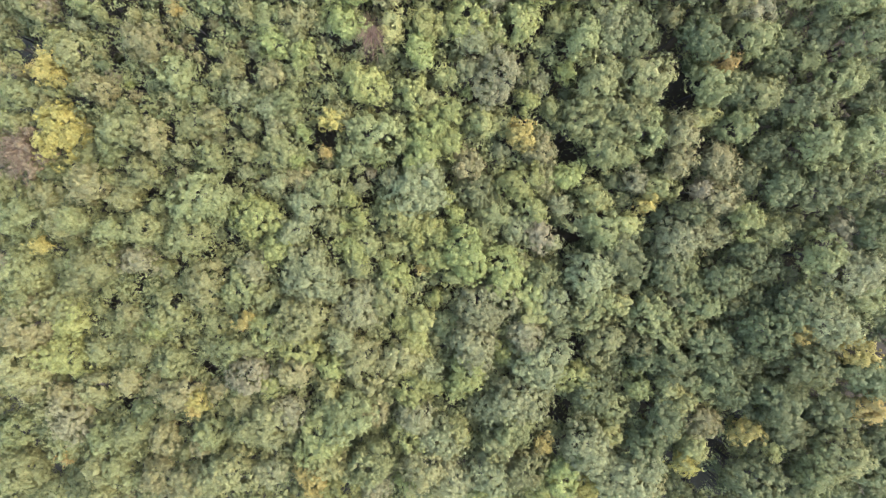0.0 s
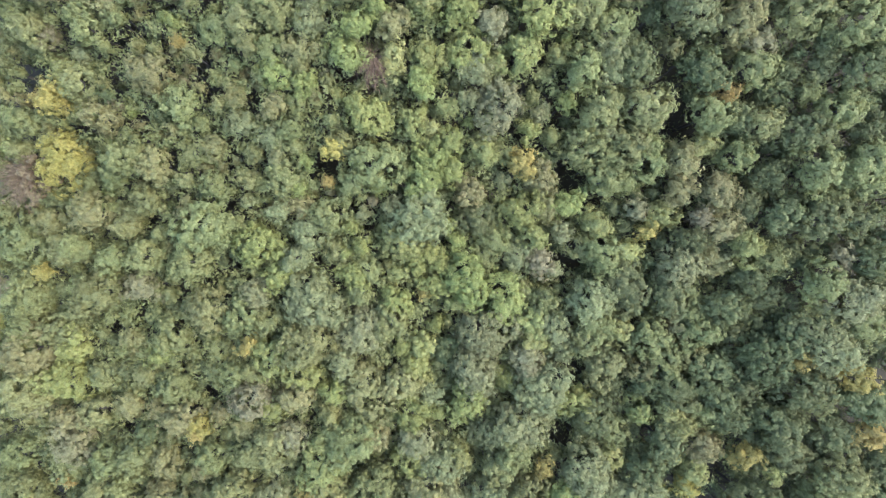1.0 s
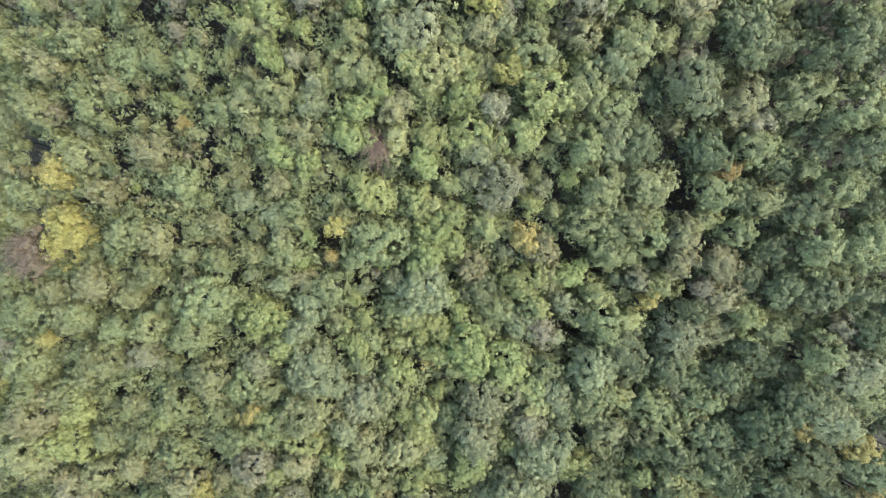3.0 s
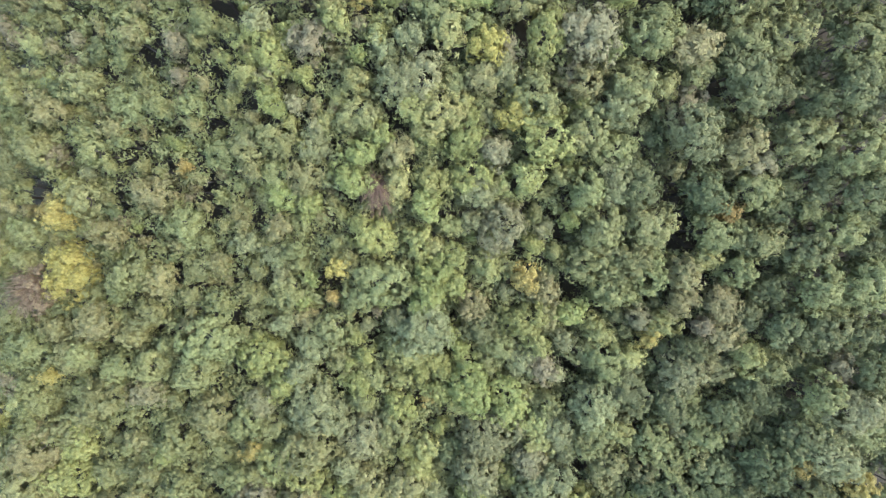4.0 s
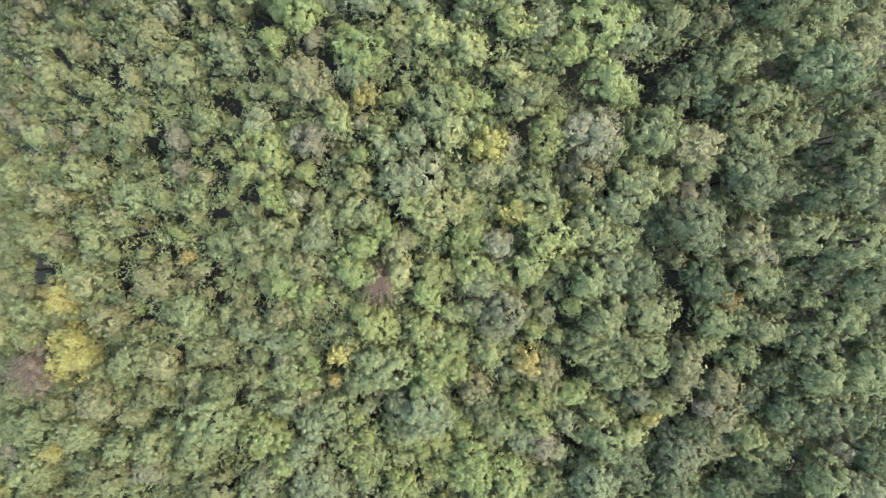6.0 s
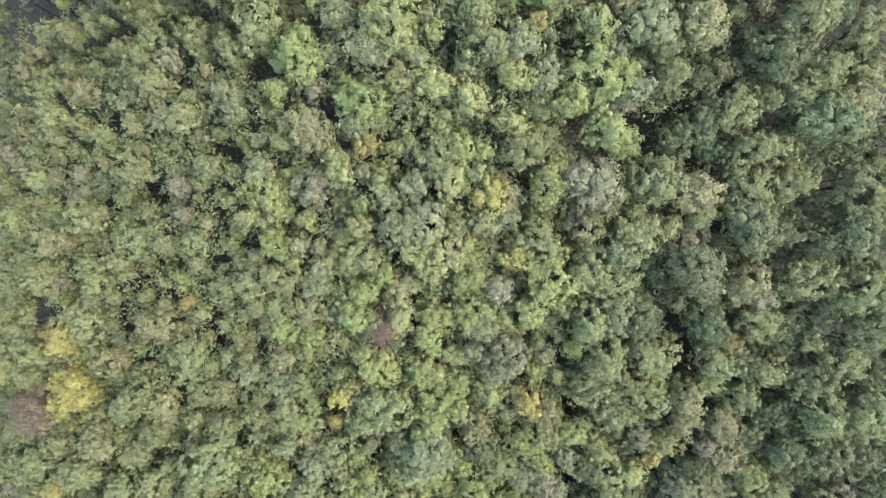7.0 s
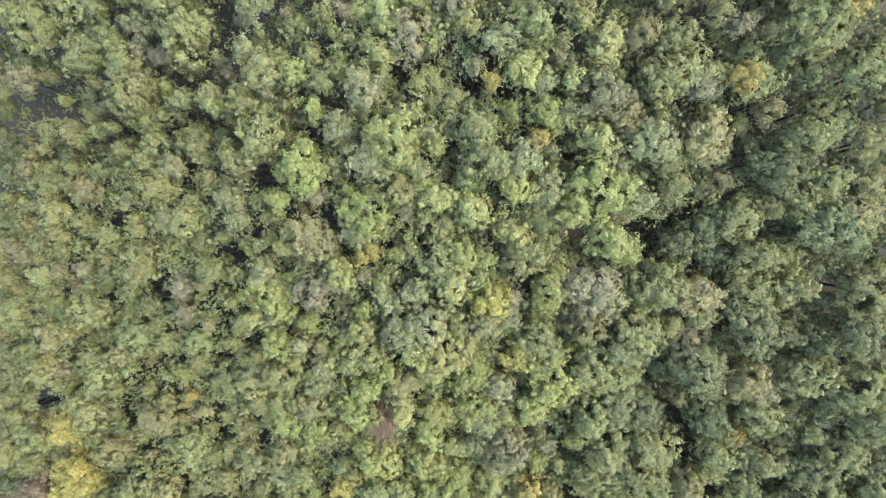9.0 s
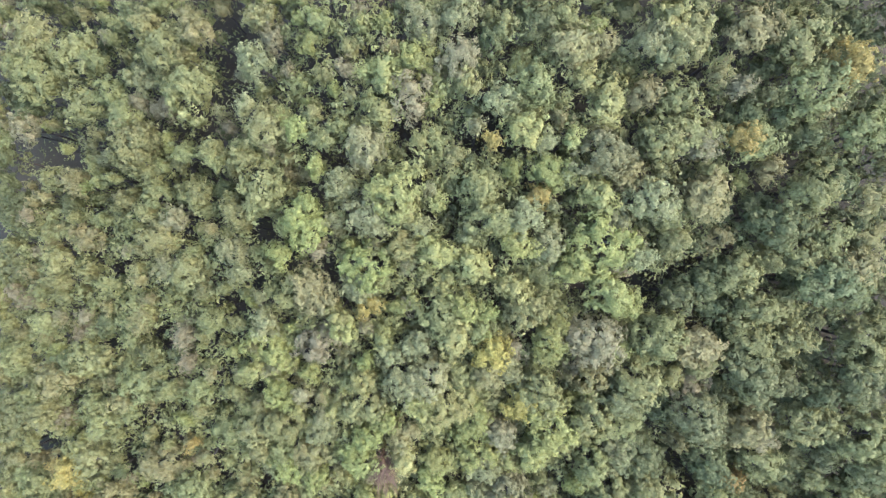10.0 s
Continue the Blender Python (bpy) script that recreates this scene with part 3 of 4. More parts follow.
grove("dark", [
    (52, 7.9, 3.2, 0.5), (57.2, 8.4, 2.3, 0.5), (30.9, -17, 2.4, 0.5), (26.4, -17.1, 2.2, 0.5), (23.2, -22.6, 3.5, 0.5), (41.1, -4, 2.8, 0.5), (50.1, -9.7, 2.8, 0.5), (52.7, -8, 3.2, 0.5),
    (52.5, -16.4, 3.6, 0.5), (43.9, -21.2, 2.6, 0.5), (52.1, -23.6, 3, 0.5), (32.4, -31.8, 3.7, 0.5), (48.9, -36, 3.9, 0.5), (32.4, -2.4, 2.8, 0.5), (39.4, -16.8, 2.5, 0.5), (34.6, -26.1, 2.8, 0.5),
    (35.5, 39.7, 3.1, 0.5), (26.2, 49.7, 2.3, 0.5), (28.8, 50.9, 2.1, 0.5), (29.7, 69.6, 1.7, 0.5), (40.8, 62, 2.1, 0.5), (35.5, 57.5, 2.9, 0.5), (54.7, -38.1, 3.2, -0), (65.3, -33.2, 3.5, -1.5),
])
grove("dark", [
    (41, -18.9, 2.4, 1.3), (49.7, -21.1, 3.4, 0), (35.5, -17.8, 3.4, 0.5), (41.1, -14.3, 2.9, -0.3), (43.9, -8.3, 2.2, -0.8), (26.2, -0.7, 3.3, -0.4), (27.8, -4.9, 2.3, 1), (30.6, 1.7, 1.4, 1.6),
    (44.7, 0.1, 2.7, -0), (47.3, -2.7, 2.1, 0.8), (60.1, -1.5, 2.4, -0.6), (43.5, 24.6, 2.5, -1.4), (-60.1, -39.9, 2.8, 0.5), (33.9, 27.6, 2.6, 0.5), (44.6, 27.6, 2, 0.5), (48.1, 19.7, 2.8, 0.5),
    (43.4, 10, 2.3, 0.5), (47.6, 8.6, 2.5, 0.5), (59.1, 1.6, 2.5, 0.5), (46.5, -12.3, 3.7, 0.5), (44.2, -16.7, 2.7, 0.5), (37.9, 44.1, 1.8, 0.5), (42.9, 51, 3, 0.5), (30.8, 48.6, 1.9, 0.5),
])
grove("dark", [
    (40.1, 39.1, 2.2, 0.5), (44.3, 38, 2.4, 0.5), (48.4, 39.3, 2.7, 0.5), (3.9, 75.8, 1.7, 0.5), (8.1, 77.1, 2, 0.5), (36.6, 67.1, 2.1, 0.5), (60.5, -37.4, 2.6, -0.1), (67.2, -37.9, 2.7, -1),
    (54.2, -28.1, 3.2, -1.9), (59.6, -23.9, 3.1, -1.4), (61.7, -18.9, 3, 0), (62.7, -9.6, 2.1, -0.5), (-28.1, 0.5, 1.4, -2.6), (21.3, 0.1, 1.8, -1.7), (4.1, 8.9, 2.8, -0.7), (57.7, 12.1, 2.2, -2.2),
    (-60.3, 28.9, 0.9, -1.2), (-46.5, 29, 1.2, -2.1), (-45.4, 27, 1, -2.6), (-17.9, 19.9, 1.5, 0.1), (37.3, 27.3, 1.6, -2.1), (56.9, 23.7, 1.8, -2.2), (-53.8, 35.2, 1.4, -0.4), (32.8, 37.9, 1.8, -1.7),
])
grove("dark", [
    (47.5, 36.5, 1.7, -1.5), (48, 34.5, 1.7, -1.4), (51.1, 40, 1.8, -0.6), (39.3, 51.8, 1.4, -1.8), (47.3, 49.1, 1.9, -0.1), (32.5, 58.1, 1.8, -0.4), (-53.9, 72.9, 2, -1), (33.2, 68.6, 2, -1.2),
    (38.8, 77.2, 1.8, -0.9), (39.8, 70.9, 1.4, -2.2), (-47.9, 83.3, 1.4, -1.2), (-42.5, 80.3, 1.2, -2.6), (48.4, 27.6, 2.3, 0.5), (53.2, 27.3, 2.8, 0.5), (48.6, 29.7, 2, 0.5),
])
grove("russet", [
    (-44, -1.5, 2.8, 0.5), (-66.7, -21.4, 2, 0.5), (-60.6, -27.5, 4, 0.5), (-29, -18.5, 3.5, 0.5), (-23.4, -25.3, 3.1, 0.5), (27.3, 9.6, 2, 0.5), (35.9, 8.7, 1.7, 0.5), (55.5, 2.4, 2.3, 0.5),
    (7, 21.9, 3.4, 0.5), (14.1, 2.9, 2.2, 0.5), (12.5, -13.6, 2.7, 0.5), (16.3, 44.9, 3, 0.5), (5.9, 31.6, 2.2, 0.5), (-16.3, 44.1, 2.2, 0.5), (-32.8, 44.2, 1.8, 0.5), (27.6, 71.5, 1.6, 0.5),
    (24.9, 65.6, 2, 0.5), (-53.6, 70.2, 1.7, 0.5), (51.6, -4, 1.3, -1.8), (-40.5, 8.9, 1.3, -2.6), (-53.2, 32.2, 1.8, -0.2), (-32.8, 40.3, 1.4, 0.2), (-19.3, 36.9, 1.4, 0.7), (15.3, 41.7, 1.7, -1.1),
])
grove("russet", [
    (29.9, 38.2, 2.2, -1.7), (39.9, 31.4, 2, -0.3), (-51.8, 45.6, 1.6, 0.2), (-49.7, 43.8, 1.8, -2.2), (-48.2, 46.3, 1.2, 0.3), (-5.2, 47.9, 1.1, -0.7), (7.8, 43.2, 1.6, 0.3), (18, 53.2, 1.7, -0.8),
    (-55.5, 55.1, 1.3, -2.1), (-54.2, 60, 1.2, 1.2), (-32.2, 57.7, 1.7, 0.8), (19.3, 55.7, 1.5, -0.9), (-19.4, 77.6, 1.7, -0.9), (-18.2, 74.3, 1.2, -0.1), (-11.6, 73.5, 1.4, 1), (-4.5, 70.7, 2, 0.4),
    (0.6, 75, 2.1, 0.2),
])
grove("olive", [
    (-33.7, -4.7, 3.6, 0.5), (-50, -21, 2.3, 0.5), (-44.5, -29.5, 2.7, 0.5), (-38.8, 26.4, 2.7, 0.5), (-36.5, 9.2, 1.7, 0.5), (-50.3, 53.7, 2, 0.5), (-38.9, 45.2, 1.9, 0.5), (-49.6, 80.2, 2.2, 0.5),
    (-56.7, -40.7, 2.1, 2), (-38.6, -32.3, 1.7, 0.2), (-35.6, -22.6, 1.7, -0.3), (-28.9, 22.2, 1.1, 2.2), (-59.2, 43.3, 1.6, -1.4), (-38.6, 53, 1.4, -0.2), (-29.6, 53, 1.4, -2.2), (-54, 58.3, 1.6, -1.2),
    (-38.2, 55.4, 1.5, -0.9), (-30, 81.2, 1.6, -2.6), (-47, -10, 2.2, 0.5), (-41.1, -22.6, 2.8, 0.5), (-66.4, -27.3, 2.4, 0.5), (-21.9, -18.9, 2.7, 0.5), (-11.7, -17.6, 4.2, 0.5), (-6.7, -16.9, 2.9, 0.5),
])
grove("olive", [
    (-10.6, -24.8, 2.4, 0.5), (-40.2, -37, 3.3, 0.5), (-46.9, -36.4, 3.5, 0.5), (-3.7, -33.5, 3.9, 0.5), (-57.2, 7.7, 2.1, 0.5), (-46.2, 21.4, 2.4, 0.5), (-39.2, 15.7, 2.6, 0.5), (32.9, 15.8, 2.5, 0.5),
    (33.5, 12.5, 2.2, 0.5), (38.3, 12.4, 2.3, 0.5), (39, 7.2, 2.2, 0.5), (13.2, 13.8, 2.6, 0.5), (3.5, 12.4, 2.5, 0.5), (61.3, -32.4, 3.9, 0.5), (8.5, 47.6, 2.4, 0.5), (29.7, 43.6, 2.3, 0.5),
    (16.3, 39.6, 2.4, 0.5), (40.6, 44.3, 2.5, 0.5), (37.5, 33, 2.7, 0.5), (-16.2, 50.4, 2.3, 0.5), (-6.6, 31.5, 2.1, 0.5), (-38.1, 51.5, 1.5, 0.5), (22.9, 76.2, 2.1, 0.5), (28.1, 75.6, 2.3, 0.5),
])
grove("olive", [
    (18.8, 71, 2.3, 0.5), (20.6, 66.4, 2.5, 0.5), (26.5, 60.9, 2.3, 0.5), (43.7, 60.4, 1.8, 0.5), (1.2, 71.8, 2.1, 0.5), (14.1, 75.1, 1.9, 0.5), (-29.6, 76.2, 1.8, 0.5), (-27.5, 79.5, 1.9, 0.5),
    (-33.8, 80.2, 1.8, 0.5), (-11.2, 76, 1.6, 0.5), (33.5, -38.3, 2.7, -0.7), (51.6, -38.8, 2.3, -0.9), (-70.1, -25.1, 2, -1.7), (-61.1, -23.5, 2.2, 1), (40.7, -27, 3, 0.1), (61.7, -28.3, 2.4, -0.7),
    (-48.8, -11.3, 2, -2.6), (29.6, -14.9, 2.4, 0.5), (35, -7.5, 2.5, -0.5), (37.7, -11.8, 2.4, -0.3), (-38.7, 4.5, 1.5, -1.2), (12, -1.6, 1.9, 0.8), (38.6, 3.7, 1.9, -0.7), (40.1, 1.7, 2.3, -0.1),
])
grove("olive", [
    (-45.4, 7.6, 1.7, -0), (-30.5, 16.9, 1.8, 0.2), (-26.9, 13.4, 1.8, -0.3), (14.5, 9.5, 1.8, 1.3), (43.5, 12.5, 1.7, -0.3), (-59.3, 25.1, 1.9, -1.2), (-55.6, 21.2, 1.2, 1.2), (-50.2, 24.5, 1.5, -1),
    (-41.7, 20.9, 1.5, -1.7), (-39.8, 19.1, 1, -1.2), (-37.7, 24.4, 1.1, 1.2), (-36.4, 20.7, 1.3, 0.8), (-35.1, 29.8, 1.2, -0.4), (-33.8, 27.1, 1.1, 0), (-31.9, 28.9, 1.5, 1.4), (-29.6, 29.4, 1.4, -1),
    (-26.1, 27, 1.5, -2.4), (-26, 23.2, 1.6, 0.2), (-22.1, 22.9, 1.9, 1), (-18, 29, 2, 0.3), (37.8, 29.9, 1.4, -0.6), (-58.6, 31.9, 1.7, -1.2), (-54.1, 30.2, 1.6, -2), (-52.4, 38.3, 2.1, 2.2),
])
grove("olive", [
    (-50.9, 31.8, 1.6, -2.4), (-50.6, 37.5, 1.4, 0.6), (-45.4, 41.6, 1.7, 1), (-44.5, 38, 1.8, -0.4), (-43.2, 35, 1.8, 0.8), (-39.8, 35.3, 1.1, 0.2), (-32.2, 34.9, 1.4, 2), (-29, 40.1, 1.4, 0.4),
    (-23.9, 36.1, 1.6, 0.6), (-17.2, 36.9, 1.6, 0.5), (-13.1, 41.5, 1.7, -1), (4.6, 39.9, 2, 0.4), (28.9, 30.6, 1.8, 0.2), (-55.7, 51.7, 1.8, -0.9), (-55.1, 43.3, 1.6, -0.9), (-52.1, 51.1, 1.8, -0.3),
    (-50.3, 50.9, 1.8, 1.4), (-45.7, 51.5, 1.8, 0.9), (-44.6, 47.9, 1.5, -0.9), (-24.8, 43.5, 1.3, -0.1), (4.4, 51.9, 1.1, -0.8), (6.3, 48, 2, 0.1), (44.3, 53.5, 2.1, 0.1), (-53.8, 61.8, 1, 1.7),
])
grove("olive", [
    (-52.1, 61.5, 1.6, -1.2), (-50, 58.3, 1.4, -0.6), (-46.7, 62.3, 1.7, 0.3), (-46.3, 56.1, 2, -0.8), (-28.3, 57.7, 1.6, -0.6), (-18.7, 61.6, 1.1, -0.1), (-18.6, 65.4, 1.1, 0.3), (-17, 62.9, 1.2, -0.4),
    (-6.1, 58.1, 1.4, 0.8), (-0.5, 65.4, 1.5, 0.9), (17.8, 63.3, 1.8, -0.2), (29.9, 56, 2.1, -0.5), (32.7, 63.8, 2, -0), (45.9, 55.7, 2.3, -1.4), (-49.2, 69.5, 1, -0.2), (-42.7, 68.5, 1.4, -0.8),
    (-6.8, 75.4, 1.6, -0.5), (10.1, 68.4, 1.4, 0.1), (11.5, 75, 2, 0.2), (21, 73, 1.4, 0.1), (26, 72.5, 1.5, 0.4), (31.3, 70.7, 1.3, 0), (36, 68.9, 1.6, 0.9), (37.3, 74.9, 1.1, -0.4),
])
grove("olive", [
    (-43.9, 82.4, 1.2, -0.4), (-40.1, 81.9, 1.1, -1.7), (-20.2, 79.4, 1.7, 0.2), (-63.4, -12.2, 3.9, 0.5), (-67.7, -17.2, 4.5, 0.5), (-55.6, -22.2, 3, 0.5), (-50.1, 9.6, 3.1, 0.5),
])
grove("lemon", [
    (-25.9, -12.5, 3.3, 0.5), (-17.6, -21.5, 2.1, 0.5), (-19.5, -29.5, 4.3, 0.5), (-17.1, -33, 2.5, 0.5), (-3.7, -9.9, 2.3, 0.5), (-5.2, 20.2, 2.4, 0.5), (-1.4, 20.3, 1.5, 0.5), (36.2, 17.5, 2, 0.5),
    (31.3, 8.8, 2.4, 0.5), (21.2, 7.7, 2.1, 0.5), (26.4, 3.2, 2.1, 0.5), (43.4, 4.4, 2.8, 0.5), (5.3, 17.8, 2, 0.5), (14.4, 19.3, 1.5, 0.5), (6.5, 27.1, 1.6, 0.5), (10.3, 28.3, 3, 0.5),
    (12.1, 5.7, 2.4, 0.5), (27, -8.3, 1.7, 0.5), (39.3, -31.7, 2.8, 0.5), (35, -21.5, 2.6, 0.5), (13.7, -9.7, 2.2, 0.5), (16.9, 49.5, 2.8, 0.5), (18.9, 43.2, 1.4, 0.5), (7.3, 50.6, 1.9, 0.5),
])
grove("lemon", [
    (26.3, 43.1, 1, 0.5), (26.6, 39.6, 1.5, 0.5), (-6.4, 28.1, 2, 0.5), (-13.3, 45.8, 1.7, 0.5), (-26.5, 42.7, 1.5, 0.5), (15.1, 60.4, 2.1, 0.5), (6.6, 67.5, 1.8, 0.5), (-7.7, 68.6, 1.6, 0.5),
    (-7, 61, 2.4, 0.5), (-4.5, 66.4, 1.6, 0.5), (51.3, -32.3, 1.6, 0.5), (-18.1, -25.9, 2.1, 0.5), (1.8, -23.5, 1.6, 0.6), (2.3, -28.5, 2.5, 0.8), (27.1, -29.2, 2, -0.9), (30.4, -21.9, 2.5, -0.5),
    (36.8, -24.1, 2.6, 1), (37.2, -29.4, 2, -0.8), (42.7, -23.2, 0.9, -1.1), (-3.4, -16.1, 1.8, -1.3), (13.5, -6.2, 2.1, 0.6), (-6.9, 0.1, 1.7, -0.8), (-6.6, 5.6, 3.4, 0.1), (1.3, -4.9, 1.4, 0.5),
])
grove("lemon", [
    (54, -5.5, 2.1, 0.6), (55.8, 6.7, 1.1, -0.1), (-13.5, 24.3, 1.3, -1.4), (-9.7, 18.5, 1.1, -0.4), (-0.6, 28.2, 1.6, -1), (0.8, 22.6, 1.6, 0.4), (18.4, 19.9, 1.6, -0.4), (40.3, 25.1, 0.9, 0.9),
    (-24.1, 41.2, 1.6, 1.4), (-19.5, 34.7, 1.2, 0.7), (-14.5, 35.2, 1.8, -0.5), (-11.2, 39.2, 1.7, 0.9), (-5, 36.8, 1.8, 0.8), (-3.8, 34.7, 1.7, -1.4), (-1.4, 36.6, 2.4, 0.1), (2.1, 37.1, 2, -0.5),
    (-20, 49.2, 1.5, 0), (-15.1, 46.9, 1, -0.8), (-13.7, 48.4, 1.8, 0.5), (-8.5, 45.2, 1.9, -0.6), (-4.8, 49, 1.2, 0), (0.6, 44.9, 2.2, 0.8), (1.8, 53.5, 2.2, -0.2), (-6, 55.7, 1.7, -0.4),
])
grove("lemon", [
    (-4.7, 59.3, 2, -0.4), (-2.2, 55.1, 2.1, 0.3), (-1.9, 59.5, 1.2, 0.4), (19.2, 64.6, 1, -1), (30.7, 62, 1.5, -1.5), (-18.4, 69.8, 1.6, -0.1), (-15.6, 72.3, 1.4, 0.5), (-9.7, 73.6, 1.4, -0.3),
    (-9.4, 77.4, 0.9, 0.6), (-6.5, 72.8, 2.2, -0.3), (-1.9, 70.9, 1.4, -1.2), (11.7, 66.9, 1.2, 0.8), (12.3, 72.1, 1.4, 0), (15.3, 70, 2.2, -0.3), (20.6, 77.6, 1.9, -0.5), (-16.7, 79.4, 1.3, -0.5),
])
grove("bright", [
    (-56.7, -11.1, 3.1, 0.5), (-60, -17.6, 4, 0.5), (-16.6, -17.7, 2.5, 0.5), (-5.1, -22, 3.1, 0.5), (-6.7, -3.3, 2.4, 0.5), (-25.5, 4.9, 3.4, 0.5), (-10.4, 21, 3, 0.5), (-3.3, 13.6, 3.2, 0.5),
    (3.5, -18.9, 2.8, 0.5), (19.9, 48.5, 1.9, 0.5), (11, 44.1, 2.7, 0.5), (12.6, 33.6, 2.9, 0.5), (-10.7, 32.2, 2.3, 0.5), (-12.4, 28.1, 2.1, 0.5), (-17, 39.6, 1.7, 0.5), (-16, 76.1, 1.3, 0.5),
    (-16, 58, 2.8, 0.5), (-3.8, 74.5, 2, 0.5), (-16.7, -39.5, 2.5, -0.4), (-5.8, -37.4, 2.4, 0), (6.9, -38.9, 2.2, 0.4), (16.2, -39, 2.7, -0.4), (16.2, -35, 1.9, -1.2), (19.2, -35.5, 2.8, 1.3),
])
grove("bright", [
    (-26, -19.6, 2.2, -0.2), (-5.6, -29, 2.5, 0.2), (-1.6, -21.6, 1.6, 0.4), (21.3, -19.8, 2.7, -0.8), (-21.3, -14.2, 2.5, 0.2), (-5.8, -11.3, 2.1, 0.2), (-4.2, -13.6, 2.1, -0.1), (-1.6, -6.7, 1.9, -0.6),
    (9.8, -15.8, 2.7, -1.4), (-23.5, 0.5, 2.2, 0), (-13.6, 3.2, 1.2, 1.7), (-13.2, 0.1, 1.9, 0.1), (-11.7, 4.4, 1.9, 0.9), (-4, 2.1, 1.7, -0.6), (-1.9, 2.9, 2, -0.2), (-0.7, -1.1, 1.7, 1),
    (-0.3, 1.3, 2.2, 0.4), (1.3, 4.9, 2, 0.1), (2.5, 0.1, 3.4, -0.2), (8.8, -3.2, 3.1, 0.1), (-19.5, 12.8, 1.7, -0.8), (-18.2, 15.4, 1.5, 0.7), (-12.9, 6.7, 1.9, 0), (-9.1, 12.7, 1.6, -0),
])
grove("bright", [
    (-1.8, 16.1, 2.4, -0.5), (1.2, 15.3, 2.2, 0.1), (1.3, 7.3, 2, -0.2), (11.2, 9.2, 2.6, 0.2), (18, 10.4, 2, -0.2), (-21.7, 25.7, 2.1, -0), (-17.4, 25.4, 1.7, -0.1), (-3.2, 21.8, 1.3, 1),
    (-3.1, 26, 1.9, 0.4), (-2.7, 28.3, 2.2, 0.5), (0.8, 19.2, 2, -0.2), (3.3, 29.4, 2.4, -1), (3.4, 20.6, 1.2, 0.1), (11, 19.4, 2.3, -0.2), (15.8, 23.9, 2, 0.3), (-21.3, 37.6, 1.9, 0.7),
    (-7.9, 34.4, 1.8, 0.1), (-2.1, 32.9, 1.9, -0.2), (2.4, 34.2, 2.4, -0.3), (14.6, 36.9, 1.3, -0.4), (15.9, 31.1, 1.3, -1.2), (16.3, 37.3, 1.5, 0.4), (-21.6, 43.3, 2.6, -1.2), (-19.4, 45.7, 1.2, -0.3),
])
grove("bright", [
    (-10.4, 53.8, 2.4, -0.5), (-10.3, 42.3, 1.7, 1.5), (-6.8, 48.7, 1.6, -0.7), (1.8, 47.9, 1.8, 0.2), (3.6, 44.6, 1.5, -0.5), (4, 48.6, 1.5, 0.5), (13.2, 53.2, 1.8, 0.2), (-20.5, 54.4, 2.1, 0.9),
    (-15.7, 64.3, 1.6, 0.7), (-11.9, 56, 0.9, 0), (6.1, 62.8, 1.8, -0.4), (6.9, 55.4, 1.9, 0.3), (9.5, 63.3, 2.2, -0.1), (15.8, 55.7, 3.1, -0.9), (-17.1, 67.3, 1.6, 0.5), (-13, 71.3, 0.8, 1.6),
    (5.5, 73.2, 0.9, -0.5), (13.3, 77.1, 1.2, -0.7), (-7.3, 78.9, 1.6, -0.8),
])
grove("yellow", [
    (-37.7, -23.6, 2.0, 1.4), (-29.4, -10.1, 1.8, 0.6), (-21.3, -36.6, 3.4, 0.5), (-52.7, 23.8, 2.4, 1.0), (-52.7, 15.9, 3.7, 0.5), (-15.5, 17.1, 1.8, 0.6), (28.9, 6.1, 1.8, 0.6), (10.8, 15.4, 2.1, 0.6),
    (52.4, -11.8, 2, 0.5), (38.3, -33.7, 2.1, 0.5), (47.2, -27.6, 2.2, 0.5), (23.2, -37.9, 2.5, 0.5), (7.7, 36.5, 2, 0.5), (4.6, 42.8, 2.1, 0.6), (-9.6, 48.3, 1.7, 0.6), (-33.7, 30.6, 1.1, 1.4),
    (38.7, 73.1, 1.7, 1.4), (28.4, 66.4, 1.7, 0.6), (8.1, 60.5, 1.5, 0.6), (4.1, 65.6, 1.5, 0.6), (-38.7, -25, 1.6, 1.4), (-59.6, -0.3, 1.5, 1.4), (-54.5, 25.1, 1.6, -1.0),
])
grove("gold", [
    (-2.4, -2.7, 1.4, 0.6), (-16, 13.5, 1.3, 0.6), (36.6, 24.4, 1.7, 1.4), (60.6, -14.5, 2.6, 1.4), (63.7, -23.2, 2.6, 1.4), (-63.8, -35.7, 1.5, 1.4), (15.9, -31.1, 1.5, 0.6),
])


infill = []     # sunken young trees between the crowns: x, y, radius, height of the top, whether darker leaves paint their shade


